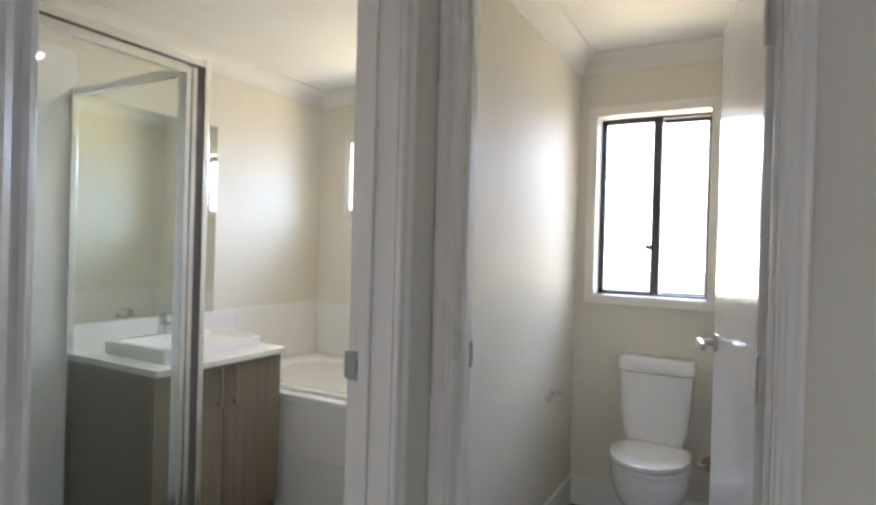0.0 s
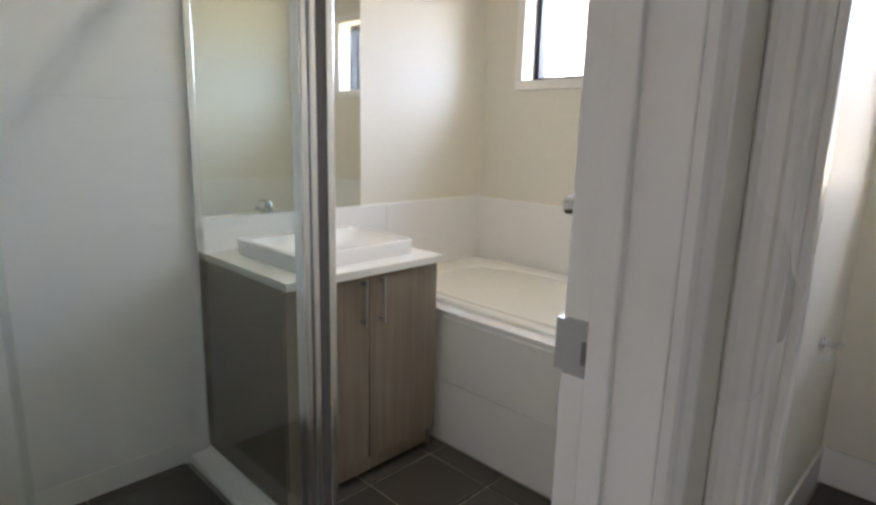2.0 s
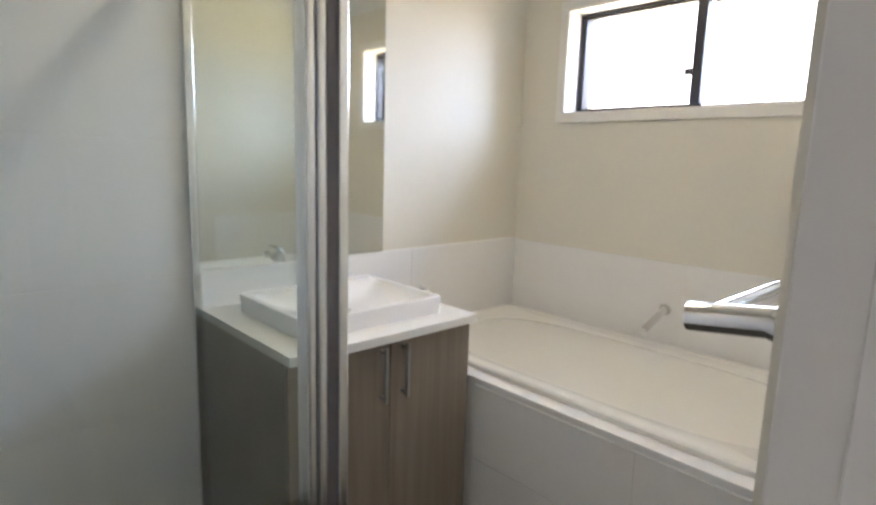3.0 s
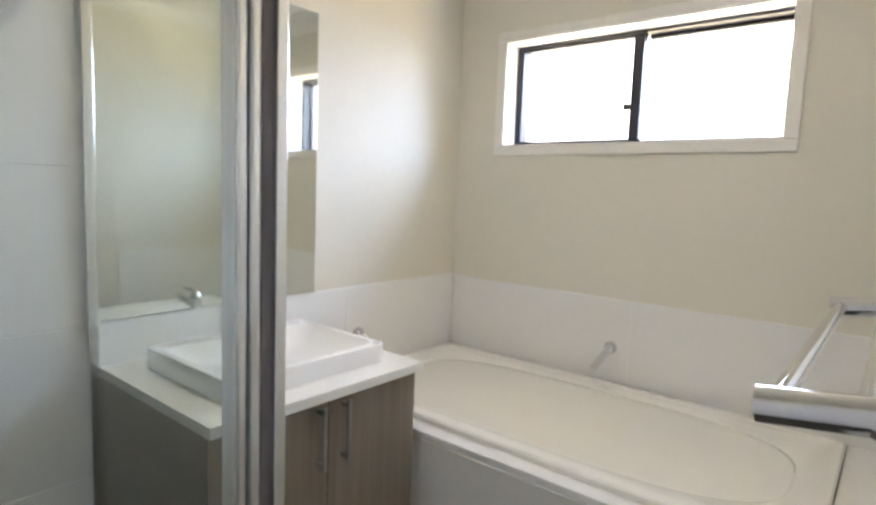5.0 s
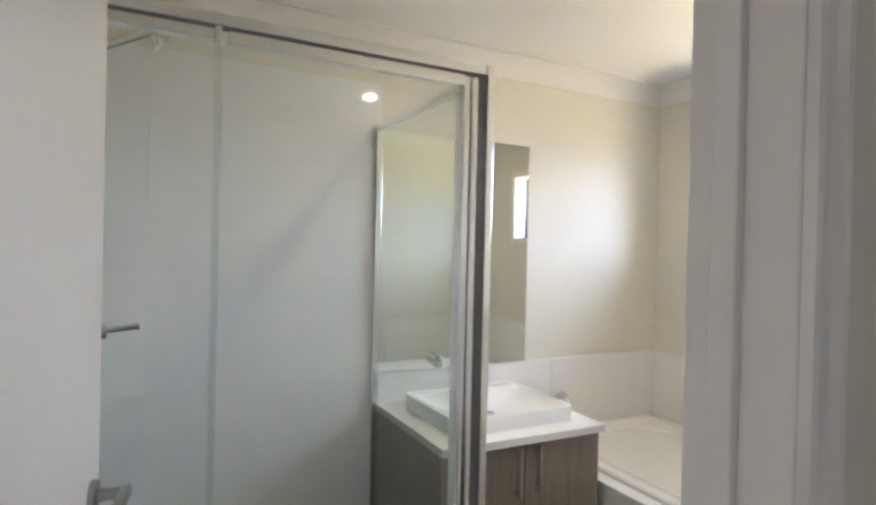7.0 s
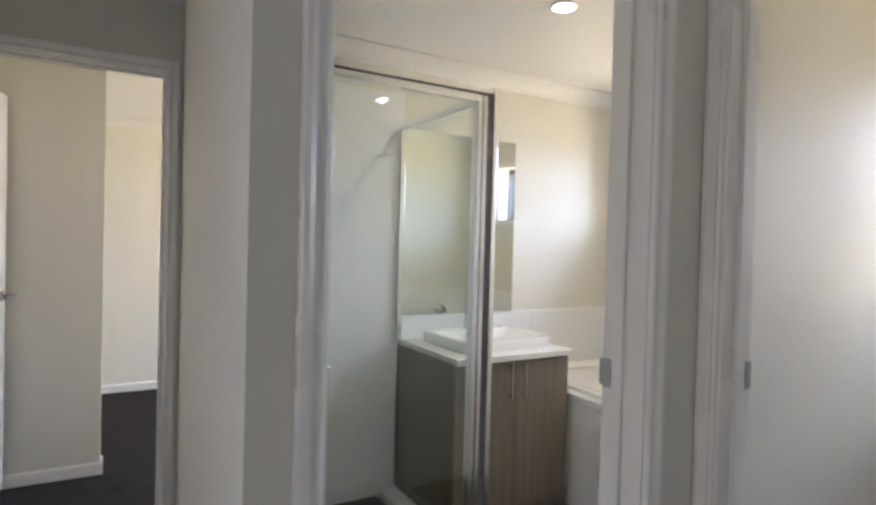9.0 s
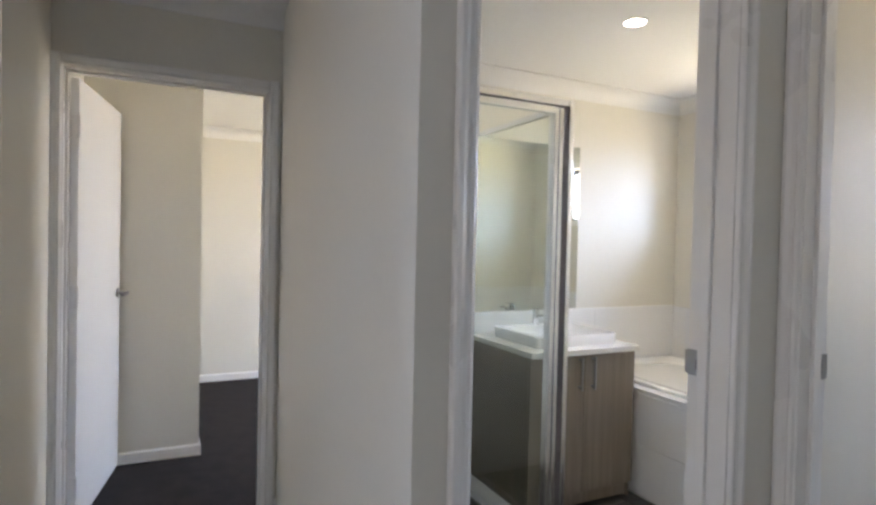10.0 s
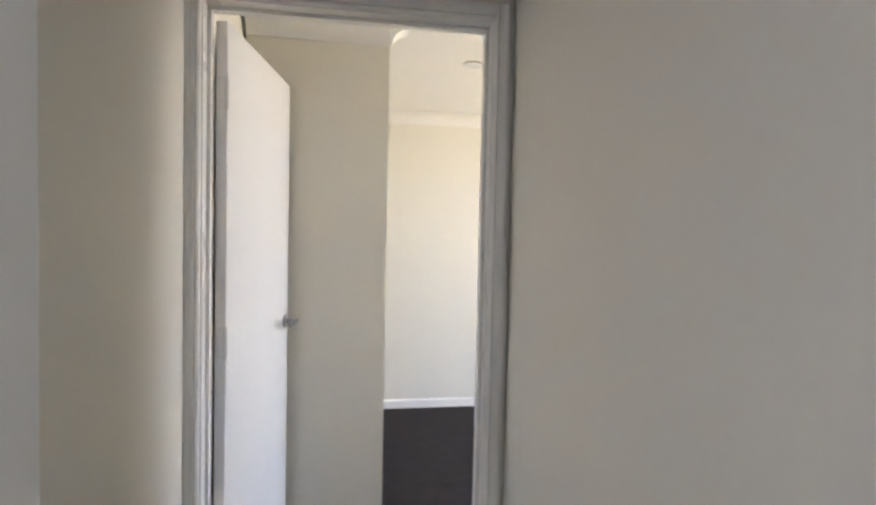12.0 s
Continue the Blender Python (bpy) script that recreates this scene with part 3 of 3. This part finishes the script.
part("body", boxes((VX0, VX1, VY0, VY0 + 0.016, 0.006, 0.790), (VX0, VX1, VY1 - 0.016, VY1, 0.006, 0.790), (VX0, VX1, VY0 + 0.016, VY1 - 0.016, 0.08, 0.096), (VX0, VX0 + 0.012, VY0 + 0.016, VY1 - 0.016, 0.096, 0.790)), WOOD, vanity)
part("kickboard", boxes((VX1 - 0.022, VX1 - 0.008, VY0 + 0.016, VY1 - 0.016, 0.014, 0.082)), WOOD, vanity)
for a, b, hy in ((VY0 + 0.001, 2.3835, 2.350), (2.3865, VY1 - 0.001, 2.432)):
    d = part("door", box(bmesh.new(), VX1 + 0.001, VX1 + 0.018, a, b, 0.086, 0.784, 0.0012, 1), WOOD, vanity)
    bm = boxes((VX1 + 0.040, VX1 + 0.049, hy - 0.006, hy + 0.006, 0.612, 0.782), bevel=0.002)
    for z in (0.627, 0.767):
        box(bm, VX1 + 0.018, VX1 + 0.042, hy - 0.005, hy + 0.005, z - 0.005, z + 0.005)
    part("handle", bm, SATIN, d, "slim satin bar handle")
benchtop = tagged(new("benchtop", mesh_of("benchtop", box(bmesh.new(), XM + 0.009, -2.266, 2.046, 2.738, 0.791, 0.819, 0.002, 2), STONE)), "thin white stone vanity benchtop", "benchtop")

basin = thing("basin", "square white ceramic basin sitting on the benchtop", "basin")
bcx, bcy, ba, bb = -2.556, 2.392, 0.212, 0.262
rings = [superellipse(bcx, bcy, 0.8195, ba - 0.004, bb - 0.004, 24, 64), superellipse(bcx, bcy, 0.872, ba, bb, 24, 64), superellipse(bcx, bcy, 0.878, ba - 0.003, bb - 0.003, 24, 64),
         superellipse(bcx + 0.02, bcy, 0.878, ba - 0.040, bb - 0.018, 14, 64), superellipse(bcx + 0.02, bcy, 0.872, ba - 0.045, bb - 0.023, 12, 64), superellipse(bcx + 0.02, bcy, 0.835, ba - 0.085, bb - 0.085, 6, 64), superellipse(bcx + 0.02, bcy, 0.826, 0.05, 0.07, 3, 64)]
part("bowl", loft(bmesh.new(), rings), CERAM, basin, smooth=True)
part("plug", tube(bmesh.new(), (bcx + 0.02, bcy, 0.824), (bcx + 0.02, bcy, 0.829), 0.021), CHROME, basin, "chrome plug waste", smooth=True)
# Solid dark disc, coloured like the shade inside the overflow.
part("overflow_hole_shade", tube(bmesh.new(), (bcx - 0.149, bcy, 0.858), (bcx - 0.138, bcy, 0.860), 0.009), GASKET_SHADE, basin, "dark disc for the shade in the overflow hole")
mixer = thing("basin_mixer", "chrome single lever basin mixer tap", "tap")
mx, my = bcx - 0.172, bcy - 0.002
bm = tube(bmesh.new(), (mx, my, 0.8785), (mx, my, 0.884), 0.024, seg=28)
tube(bm, (mx, my, 0.884), (mx + 0.004, my, 0.955), 0.020, 0.018, 28)
part("body", bm, CHROME, mixer, smooth=True)
bm = tube(bmesh.new(), (mx + 0.008, my, 0.922), (mx + 0.115, my, 0.942), 0.012, 0.010)
tube(bm, (mx + 0.108, my, 0.943), (mx + 0.110, my, 0.925), 0.009)
part("spout", bm, CHROME, mixer, smooth=True)
bm = tube(bmesh.new(), (mx + 0.004, my, 0.956), (mx + 0.006, my, 0.974), 0.019, 0.012, 24)
box(bm, mx, mx + 0.085, my - 0.008, my + 0.008, 0.972, 0.980, 0.003, 2)
part("lever", bm, CHROME, mixer, smooth=True)

mirror = thing("mirror", "large frameless wall mirror above the vanity", "mirror")
part("glass", boxes((XM + 0.010, XM + 0.015, 2.046, 2.785, 0.947, 1.950), bevel=0.0008), MIRROR, mirror)
part("backing_board", boxes((XM + 0.0005, XM + 0.010, 2.050, 2.781, 0.951, 1.946)), GROUT, mirror)

# ---------------- bath ----------------
XR = XB - 0.006
hobb = structure("bath_hob", boxes((VX1 + 0.0, XR, 2.775, 2.785, 0.0, 0.560), (XM + 0.008, VX1, 2.775, 2.785, 0.0, 0.56), (XM + 0.008, XR, 2.770, 2.835, 0.562, 0.578), (XR - 0.106, XR - 0.003, 2.836, YB - 0.010, 0.562, 0.582), bevel=0.001), WTILE, "white tiled bath hob front and ledge", "bath hob")
bath = thing("bathtub", "glossy white built-in acrylic bath", "bathtub")
BR = XR - 0.10
cx, cy, a, b = (XM + BR) / 2 + 0.001, 3.228, (BR - XM) / 2 - 0.010, 0.398
rings = [superellipse(cx, cy, 0.579, a, b, 40, 88), superellipse(cx, cy, 0.594, a, b, 40, 88), superellipse(cx, cy, 0.600, a - 0.006, b - 0.006, 36, 88), superellipse(cx, cy, 0.600, a - 0.030, b - 0.030, 30, 88), superellipse(cx, cy, 0.594, a - 0.038, b - 0.036, 28, 88),
         superellipse(cx, cy, 0.594, a - 0.085, b - 0.075, 3.6, 88), superellipse(cx, cy, 0.586, a - 0.098, b - 0.088, 3.4, 88), superellipse(cx, cy, 0.45, a - 0.135, b - 0.110, 3.2, 88), superellipse(cx, cy, 0.28, a - 0.19, b - 0.145, 3.0, 88), superellipse(cx, cy, 0.215, a - 0.25, b - 0.20, 2.8, 88), superellipse(cx, cy, 0.20, a - 0.34, b - 0.27, 2.5, 88)]
part("tub", loft(bmesh.new(), rings), ACRYL, bath, smooth=True)
part("waste", tube(bmesh.new(), (cx + 0.42, cy, 0.2005), (cx + 0.42, cy, 0.206), 0.028), CHROME, bath, "chrome bath waste", smooth=True)
spout = thing("bath_spout", "chrome straight bath spout on the tiled wall", "tap")
part("flange", tube(bmesh.new(), (-2.04, YB - 0.009, 0.738), (-2.04, YB - 0.018, 0.738), 0.026, seg=28), CHROME, spout, smooth=True)
part("pipe", tube(bmesh.new(), (-2.04, YB - 0.016, 0.738), (-2.052, YB - 0.165, 0.672), 0.016, 0.015), CHROME, spout, smooth=True)
bmix = thing("bath_mixer", "round chrome bath mixer on the tiled wall", "tap")
part("plate", tube(bmesh.new(), (XM + 0.009, 3.01, 0.738), (XM + 0.016, 3.01, 0.738), 0.036, seg=32), CHROME, bmix, smooth=True)
bm = tube(bmesh.new(), (XM + 0.016, 3.01, 0.738), (XM + 0.052, 3.01, 0.738), 0.021, 0.019, 28)
box(bm, XM + 0.046, XM + 0.056, 3.003, 3.017, 0.665, 0.745, 0.003, 2)
part("lever", bm, CHROME, bmix, smooth=True)

rail = thing("towel_rail", "chrome double towel rail on the wall", "towel rail")
RX, RY0, RY1, RZ = XB, 1.965, 2.57, 1.176
for y in (RY0, RY1):
    part("flange", tube(bmesh.new(), (RX - 0.0005, y, RZ - 0.004), (RX - 0.010, y, RZ - 0.004), 0.022, seg=28), CHROME, rail, smooth=True)
    bm = tube(bmesh.new(), (RX - 0.008, y, RZ - 0.006), (RX - 0.050, y, RZ + 0.006), 0.0155)
    tube(bm, (RX - 0.048, y, RZ + 0.006), (RX - 0.125, y, RZ - 0.004), 0.0155)
    bmesh.ops.create_uvsphere(bm, u_segments=16, v_segments=8, radius=0.0155, matrix=Matrix.Translation((RX - 0.049, y, RZ + 0.006)))
    part("arm", bm, CHROME, rail, smooth=True)
for x, z in ((RX - 0.052, RZ + 0.008), (RX - 0.112, RZ - 0.002)):
    part("rail_bar", tube(bmesh.new(), (x, RY0, z), (x, RY1, z), 0.0095), CHROME, rail, smooth=True)

# ---------------- toilet ----------------
toilet = thing("toilet", "white close-coupled china toilet with closed lid", "toilet")
tx = -0.655


def egg(cy, z, w, front, back, k=48):
    """An outline that is rounder in front and squarer at the back."""
    out = []
    for i in range(k):
        t = 2 * math.pi * i / k
        c, s_ = math.cos(t), math.sin(t)
        n = 2.1 if s_ < 0 else 3.2
        out.append((tx + w * math.copysign(abs(c) ** (2 / n), c), cy + (front if s_ < 0 else back) * math.copysign(abs(s_) ** (2 / n), s_), z))
    return out


rings = [egg(3.42, 0.001, 0.122, 0.195, 0.20), egg(3.42, 0.012, 0.124, 0.197, 0.20), egg(3.42, 0.06, 0.114, 0.180, 0.20), egg(3.42, 0.15, 0.102, 0.165, 0.20), egg(3.41, 0.185, 0.110, 0.180, 0.21), egg(3.40, 0.225, 0.138, 0.212, 0.23), egg(3.385, 0.28, 0.160, 0.230, 0.25), egg(3.38, 0.335, 0.169, 0.236, 0.26), egg(3.38, 0.378, 0.170, 0.236, 0.26), egg(3.38, 0.386, 0.164, 0.230, 0.255)]
part("pan", loft(bmesh.new(), rings), CERAM, toilet, smooth=True)
rings = [egg(3.375, 0.390, 0.168, 0.236, 0.12), egg(3.375, 0.395, 0.173, 0.242, 0.125), egg(3.375, 0.409, 0.173, 0.242, 0.125), egg(3.375, 0.413, 0.169, 0.238, 0.122)]
part("seat", loft(bmesh.new(), rings), CERAM, toilet, smooth=True)
rings = [egg(3.375, 0.417, 0.169, 0.239, 0.125), egg(3.375, 0.421, 0.174, 0.244, 0.128), egg(3.375, 0.434, 0.173, 0.243, 0.127), egg(3.375, 0.441, 0.160, 0.228, 0.118), egg(3.375, 0.445, 0.11, 0.17, 0.09)]
part("lid", loft(bmesh.new(), rings), CERAM, toilet, smooth=True)
for dx in (-0.07, 0.07):
    part("lid_hinge", tube(bmesh.new(), (tx + dx - 0.02, 3.497, 0.405), (tx + dx + 0.02, 3.497, 0.405), 0.011, seg=16), CERAM, toilet, smooth=True)
rings = [superellipse(tx - 0.012, 3.572, z, w, d, 5, 48) for z, w, d in ((0.384, 0.115, 0.072), (0.42, 0.128, 0.074), (0.50, 0.150, 0.076), (0.60, 0.160, 0.077), (0.755, 0.167, 0.078), (0.758, 0.163, 0.075))]
part("cistern", loft(bmesh.new(), rings), CERAM, toilet, smooth=True)
rings = [superellipse(tx - 0.012, 3.570, z, w, d, 5, 48) for z, w, d in ((0.7615, 0.166, 0.075), (0.766, 0.174, 0.078), (0.808, 0.174, 0.078), (0.822, 0.168, 0.073), (0.827, 0.150, 0.06))]
part("cistern_lid", loft(bmesh.new(), rings), CERAM, toilet, smooth=True)
part("flush_button", tube(bmesh.new(), (tx - 0.012, 3.57, 0.826), (tx - 0.012, 3.57, 0.833), 0.022, 0.020, 28), SATIN, toilet, "satin flush button", smooth=True)

roll = thing("toilet_roll_holder", "chrome toilet roll holder on the wall", "roll holder")
part("flange", tube(bmesh.new(), (XT + 0.0005, 3.27, 0.655), (XT + 0.009, 3.27, 0.655), 0.024, seg=28), CHROME, roll, smooth=True)
bm = tube(bmesh.new(), (XT + 0.008, 3.27, 0.655), (XT + 0.056, 3.27, 0.660), 0.009)
tube(bm, (XT + 0.054, 3.279, 0.660), (XT + 0.054, 3.09, 0.676), 0.009)
tube(bm, (XT + 0.054, 3.09, 0.676), (XT + 0.054, 3.075, 0.677), 0.015, 0.017)
part("arm", bm, CHROME, roll, smooth=True)
valve = thing("stop_valve", "brass and chrome cistern stop valve on the wall", "valve")
part("flange", tube(bmesh.new(), (-0.43, YB - 0.0005, 0.335), (-0.43, YB - 0.012, 0.335), 0.034, 0.028, 28), BRASS, valve, smooth=True)
bm = tube(bmesh.new(), (-0.43, YB - 0.012, 0.335), (-0.43, YB - 0.055, 0.335), 0.013)
tube(bm, (-0.43, YB - 0.045, 0.335), (-0.475, YB - 0.045, 0.335), 0.009)
part("tap_body", bm, CHROME, valve, smooth=True)
part("tap_head", tube(bmesh.new(), (-0.43, YB - 0.055, 0.335), (-0.43, YB - 0.075, 0.335), 0.019, 0.016, 8), BRASS, valve)
part("hose", tube(tube(bmesh.new(), (-0.475, YB - 0.045, 0.335), (-0.535, YB - 0.05, 0.345), 0.006), (-0.535, YB - 0.05, 0.345), (-0.54, YB - 0.055, 0.46), 0.006), SATIN, valve)


# ---------------- ceiling lights ----------------
def downlight(x, y, z, on, label):
    ob = thing("downlight", label, "downlight", pose(x, y, z), "recessed downlights")
    bm = bmesh.new()
    ring = [[(r * math.cos(2 * math.pi * i / 32), r * math.sin(2 * math.pi * i / 32), h) for i in range(32)] for r, h in ((0.056, -0.0005), (0.056, -0.006), (0.050, -0.008), (0.045, -0.004), (0.044, -0.0008))]
    part("bezel", loft(bm, ring, False, False), CEIL, ob, smooth=True)
    part("lamp_face", tube(bmesh.new(), (0, 0, -0.0035), (0, 0, -0.001), 0.044, seg=28), LED if on else CERAM, ob)
    return ob


downlight(-1.94, 2.32, CEIL_Z, True, "small round recessed downlight, lit")
downlight(-4.28, 1.16, CEIL_Z, False, "small round recessed downlight, off")

# ---------------- tiles ----------------
CACHE = {}


def tile_mesh(w, h, t, mat):
    key = (round(w, 3), round(h, 3), t, mat.name)
    if key not in CACHE:
        bm = bmesh.new()
        c = min(0.0016, t * 0.4)
        for z, k in ((-t, 0), (-c, 0), (0, c)):
            for sx, sy in ((-1, -1), (1, -1), (1, 1), (-1, 1)):
                bm.verts.new((sx * (w / 2 - k), sy * (h / 2 - k), z))
        bm.verts.ensure_lookup_table()
        v = bm.verts
        bm.faces.new((v[8], v[9], v[10], v[11]))
        for o in (0, 4):
            for i in range(4):
                bm.faces.new((v[o + i], v[o + (i + 1) % 4], v[o + 4 + (i + 1) % 4], v[o + 4 + i]))
        CACHE[key] = mesh_of("tile", bm, mat)
    return CACHE[key]


def tiles(parent, mat, plane, u0, u1, v0, v1, pu, pv, ou, ov, gap, t=0.007):
    """Lay tiles over a rectangle of a plane ('z', 'x', 'y', with the tile's face there), joints through (ou, ov) at every pu, pv; tiles are cut at the edges."""
    axis, at, way = plane
    iu, iv = math.floor((u0 - ou) / pu), math.floor((v0 - ov) / pv)
    for i in range(iu, math.ceil((u1 - ou) / pu)):
        for j in range(iv, math.ceil((v1 - ov) / pv)):
            a, b = max(ou + i * pu + gap / 2, u0), min(ou + (i + 1) * pu - gap / 2, u1)
            c, d = max(ov + j * pv + gap / 2, v0), min(ov + (j + 1) * pv - gap / 2, v1)
            if b - a < 0.012 or d - c < 0.012:
                continue
            ob = new("tile", tile_mesh(b - a, d - c, t, mat))
            u, v, e = (a + b) / 2, (c + d) / 2, random.uniform(-0.0003, 0.0003)
            if axis == "z":
                ob.matrix_world = pose(u, v, at + e)
            elif axis == "x":
                ob.matrix_world = Matrix.Translation((at + e, u, v)) @ Matrix(((0, 0, way, 0), (way, 0, 0, 0), (0, 1, 0, 0), (0, 0, 0, 1)))
            else:
                ob.matrix_world = Matrix.Translation((u, at + e, v)) @ Matrix(((-way, 0, 0, 0), (0, 0, way, 0), (0, 1, 0, 0), (0, 0, 0, 1)))
            ob.parent = parent


# white wall tiles on grout backing
backing = structure("wall_tiling", boxes((XM, XM + 0.0074, YN, 2.044, -0.07, 2.13), (XM, XM + 0.0074, 2.044, YB, 0.0, 0.945), (XM, XB, YB - 0.0074, YB, 0.5, 0.935), (XB - 0.0074, XB, 2.77, YB, 0.0, 0.935), (XM, -1.955, YS, YS + 0.0074, -0.07, 2.13)), GROUT, "white tiled wet area walls with pale grout", "wall tiling")
tiles(backing, WTILE, ("x", XM + 0.0085, 1), YS + 0.006, 2.044, -0.066, 2.13, 0.85, 0.425, 1.194, 0.513, 0.0014)
tiles(backing, WTILE, ("x", XM + 0.0085, 1), 2.046, YB - 0.006, 0.51, 0.942, 0.90, 0.425, 2.046, 0.515, 0.0014)
tiles(backing, WTILE, ("y", YB - 0.0085, -1), XM + 0.010, XB - 0.007, 0.50, 0.935, 0.90, 0.425, XM, 0.510, 0.0014)
tiles(backing, WTILE, ("x", XB - 0.0085, -1), 2.78, YB - 0.010, 0.50, 0.935, 0.90, 0.425, 2.78, 0.510, 0.0014)
tiles(backing, WTILE, ("y", YS + 0.0085, 1), XM + 0.010, -1.955, -0.066, 2.13, 0.85, 0.425, XM + 0.01, 0.513, 0.0014)
tiles(hobb, WTILE, ("y", 2.768, -1), VX1 + 0.004, XR, 0.003, 0.562, 0.60, 0.275, -2.29, 0.005, 0.0014)
# dark floor tiles
waste = thing("floor_waste", "square steel floor waste set among dark tiles", "floor waste", pose(-1.705, 2.425, 0.0))
bm = bmesh.new()
for bx in ((-0.055, 0.055, -0.055, -0.042), (-0.055, 0.055, 0.042, 0.055), (-0.055, -0.042, -0.042, 0.042), (0.042, 0.055, -0.042, 0.042)):
    box(bm, bx[0], bx[1], bx[2], bx[3], -0.004, 0.0014)
part("rim", bm, SATIN, waste)
part("plate", boxes((-0.042, 0.042, -0.042, 0.042, -0.004, 0.001)), SATIN, waste)
part("grate", tube(bmesh.new(), (0, 0, 0.001), (0, 0, 0.002), 0.034, seg=28), SATIN, waste)
# Dark discs on the grate, their colour in place of shade in its openings.
for i in range(6):
    an = i * math.pi / 3
    part("slot_shade", tube(bmesh.new(), (0.018 * math.cos(an), 0.018 * math.sin(an), 0.002), (0.018 * math.cos(an), 0.018 * math.sin(an), 0.0026), 0.006, seg=10), GASKET_SHADE, waste)
fb = bpy.data.objects["floor_bathroom_bed"]
tiles(fb, DTILE, ("z", 0.0, 1), PX + 0.046, XB - 0.001, YN + 0.002, 2.768, 0.303, 0.310, -1.945, 2.360, 0.008)
tiles(fb, DTILE, ("z", 0.0, 1), XM + 0.01, PX + 0.046, 2.046, 2.768, 0.303, 0.310, -1.945, 2.360, 0.008)
tiles(fb, DTILE, ("z", 0.0, 1), -1.15, XH, DY0 + 0.001, DY1 - 0.001, 0.303, 0.310, -1.945, 2.360, 0.008)
tiles(bpy.data.objects["floor_shower_bed"], DTILE, ("z", -0.058, 1), XM + 0.01, PX - 0.046, YN + 0.01, 1.949, 0.303, 0.310, -2.10, 1.60, 0.006)
tiles(slab, DTILE, ("z", -0.004, 1), XT + 0.011, TR - 0.011, YT + 0.0, YB - 0.011, 0.290, 0.300, -0.790, 3.110, 0.004)
tiles(slab, DTILE, ("z", -0.004, 1), LX + 0.013, EAST, SOUTH, -0.073, 0.45, 0.45, -3.70, -1.110, 0.004)
tiles(slab, DTILE, ("z", -0.004, 1), BX + 0.013, EAST, -0.073, YT - 0.001, 0.45, 0.45, -3.70, -1.110, 0.004)
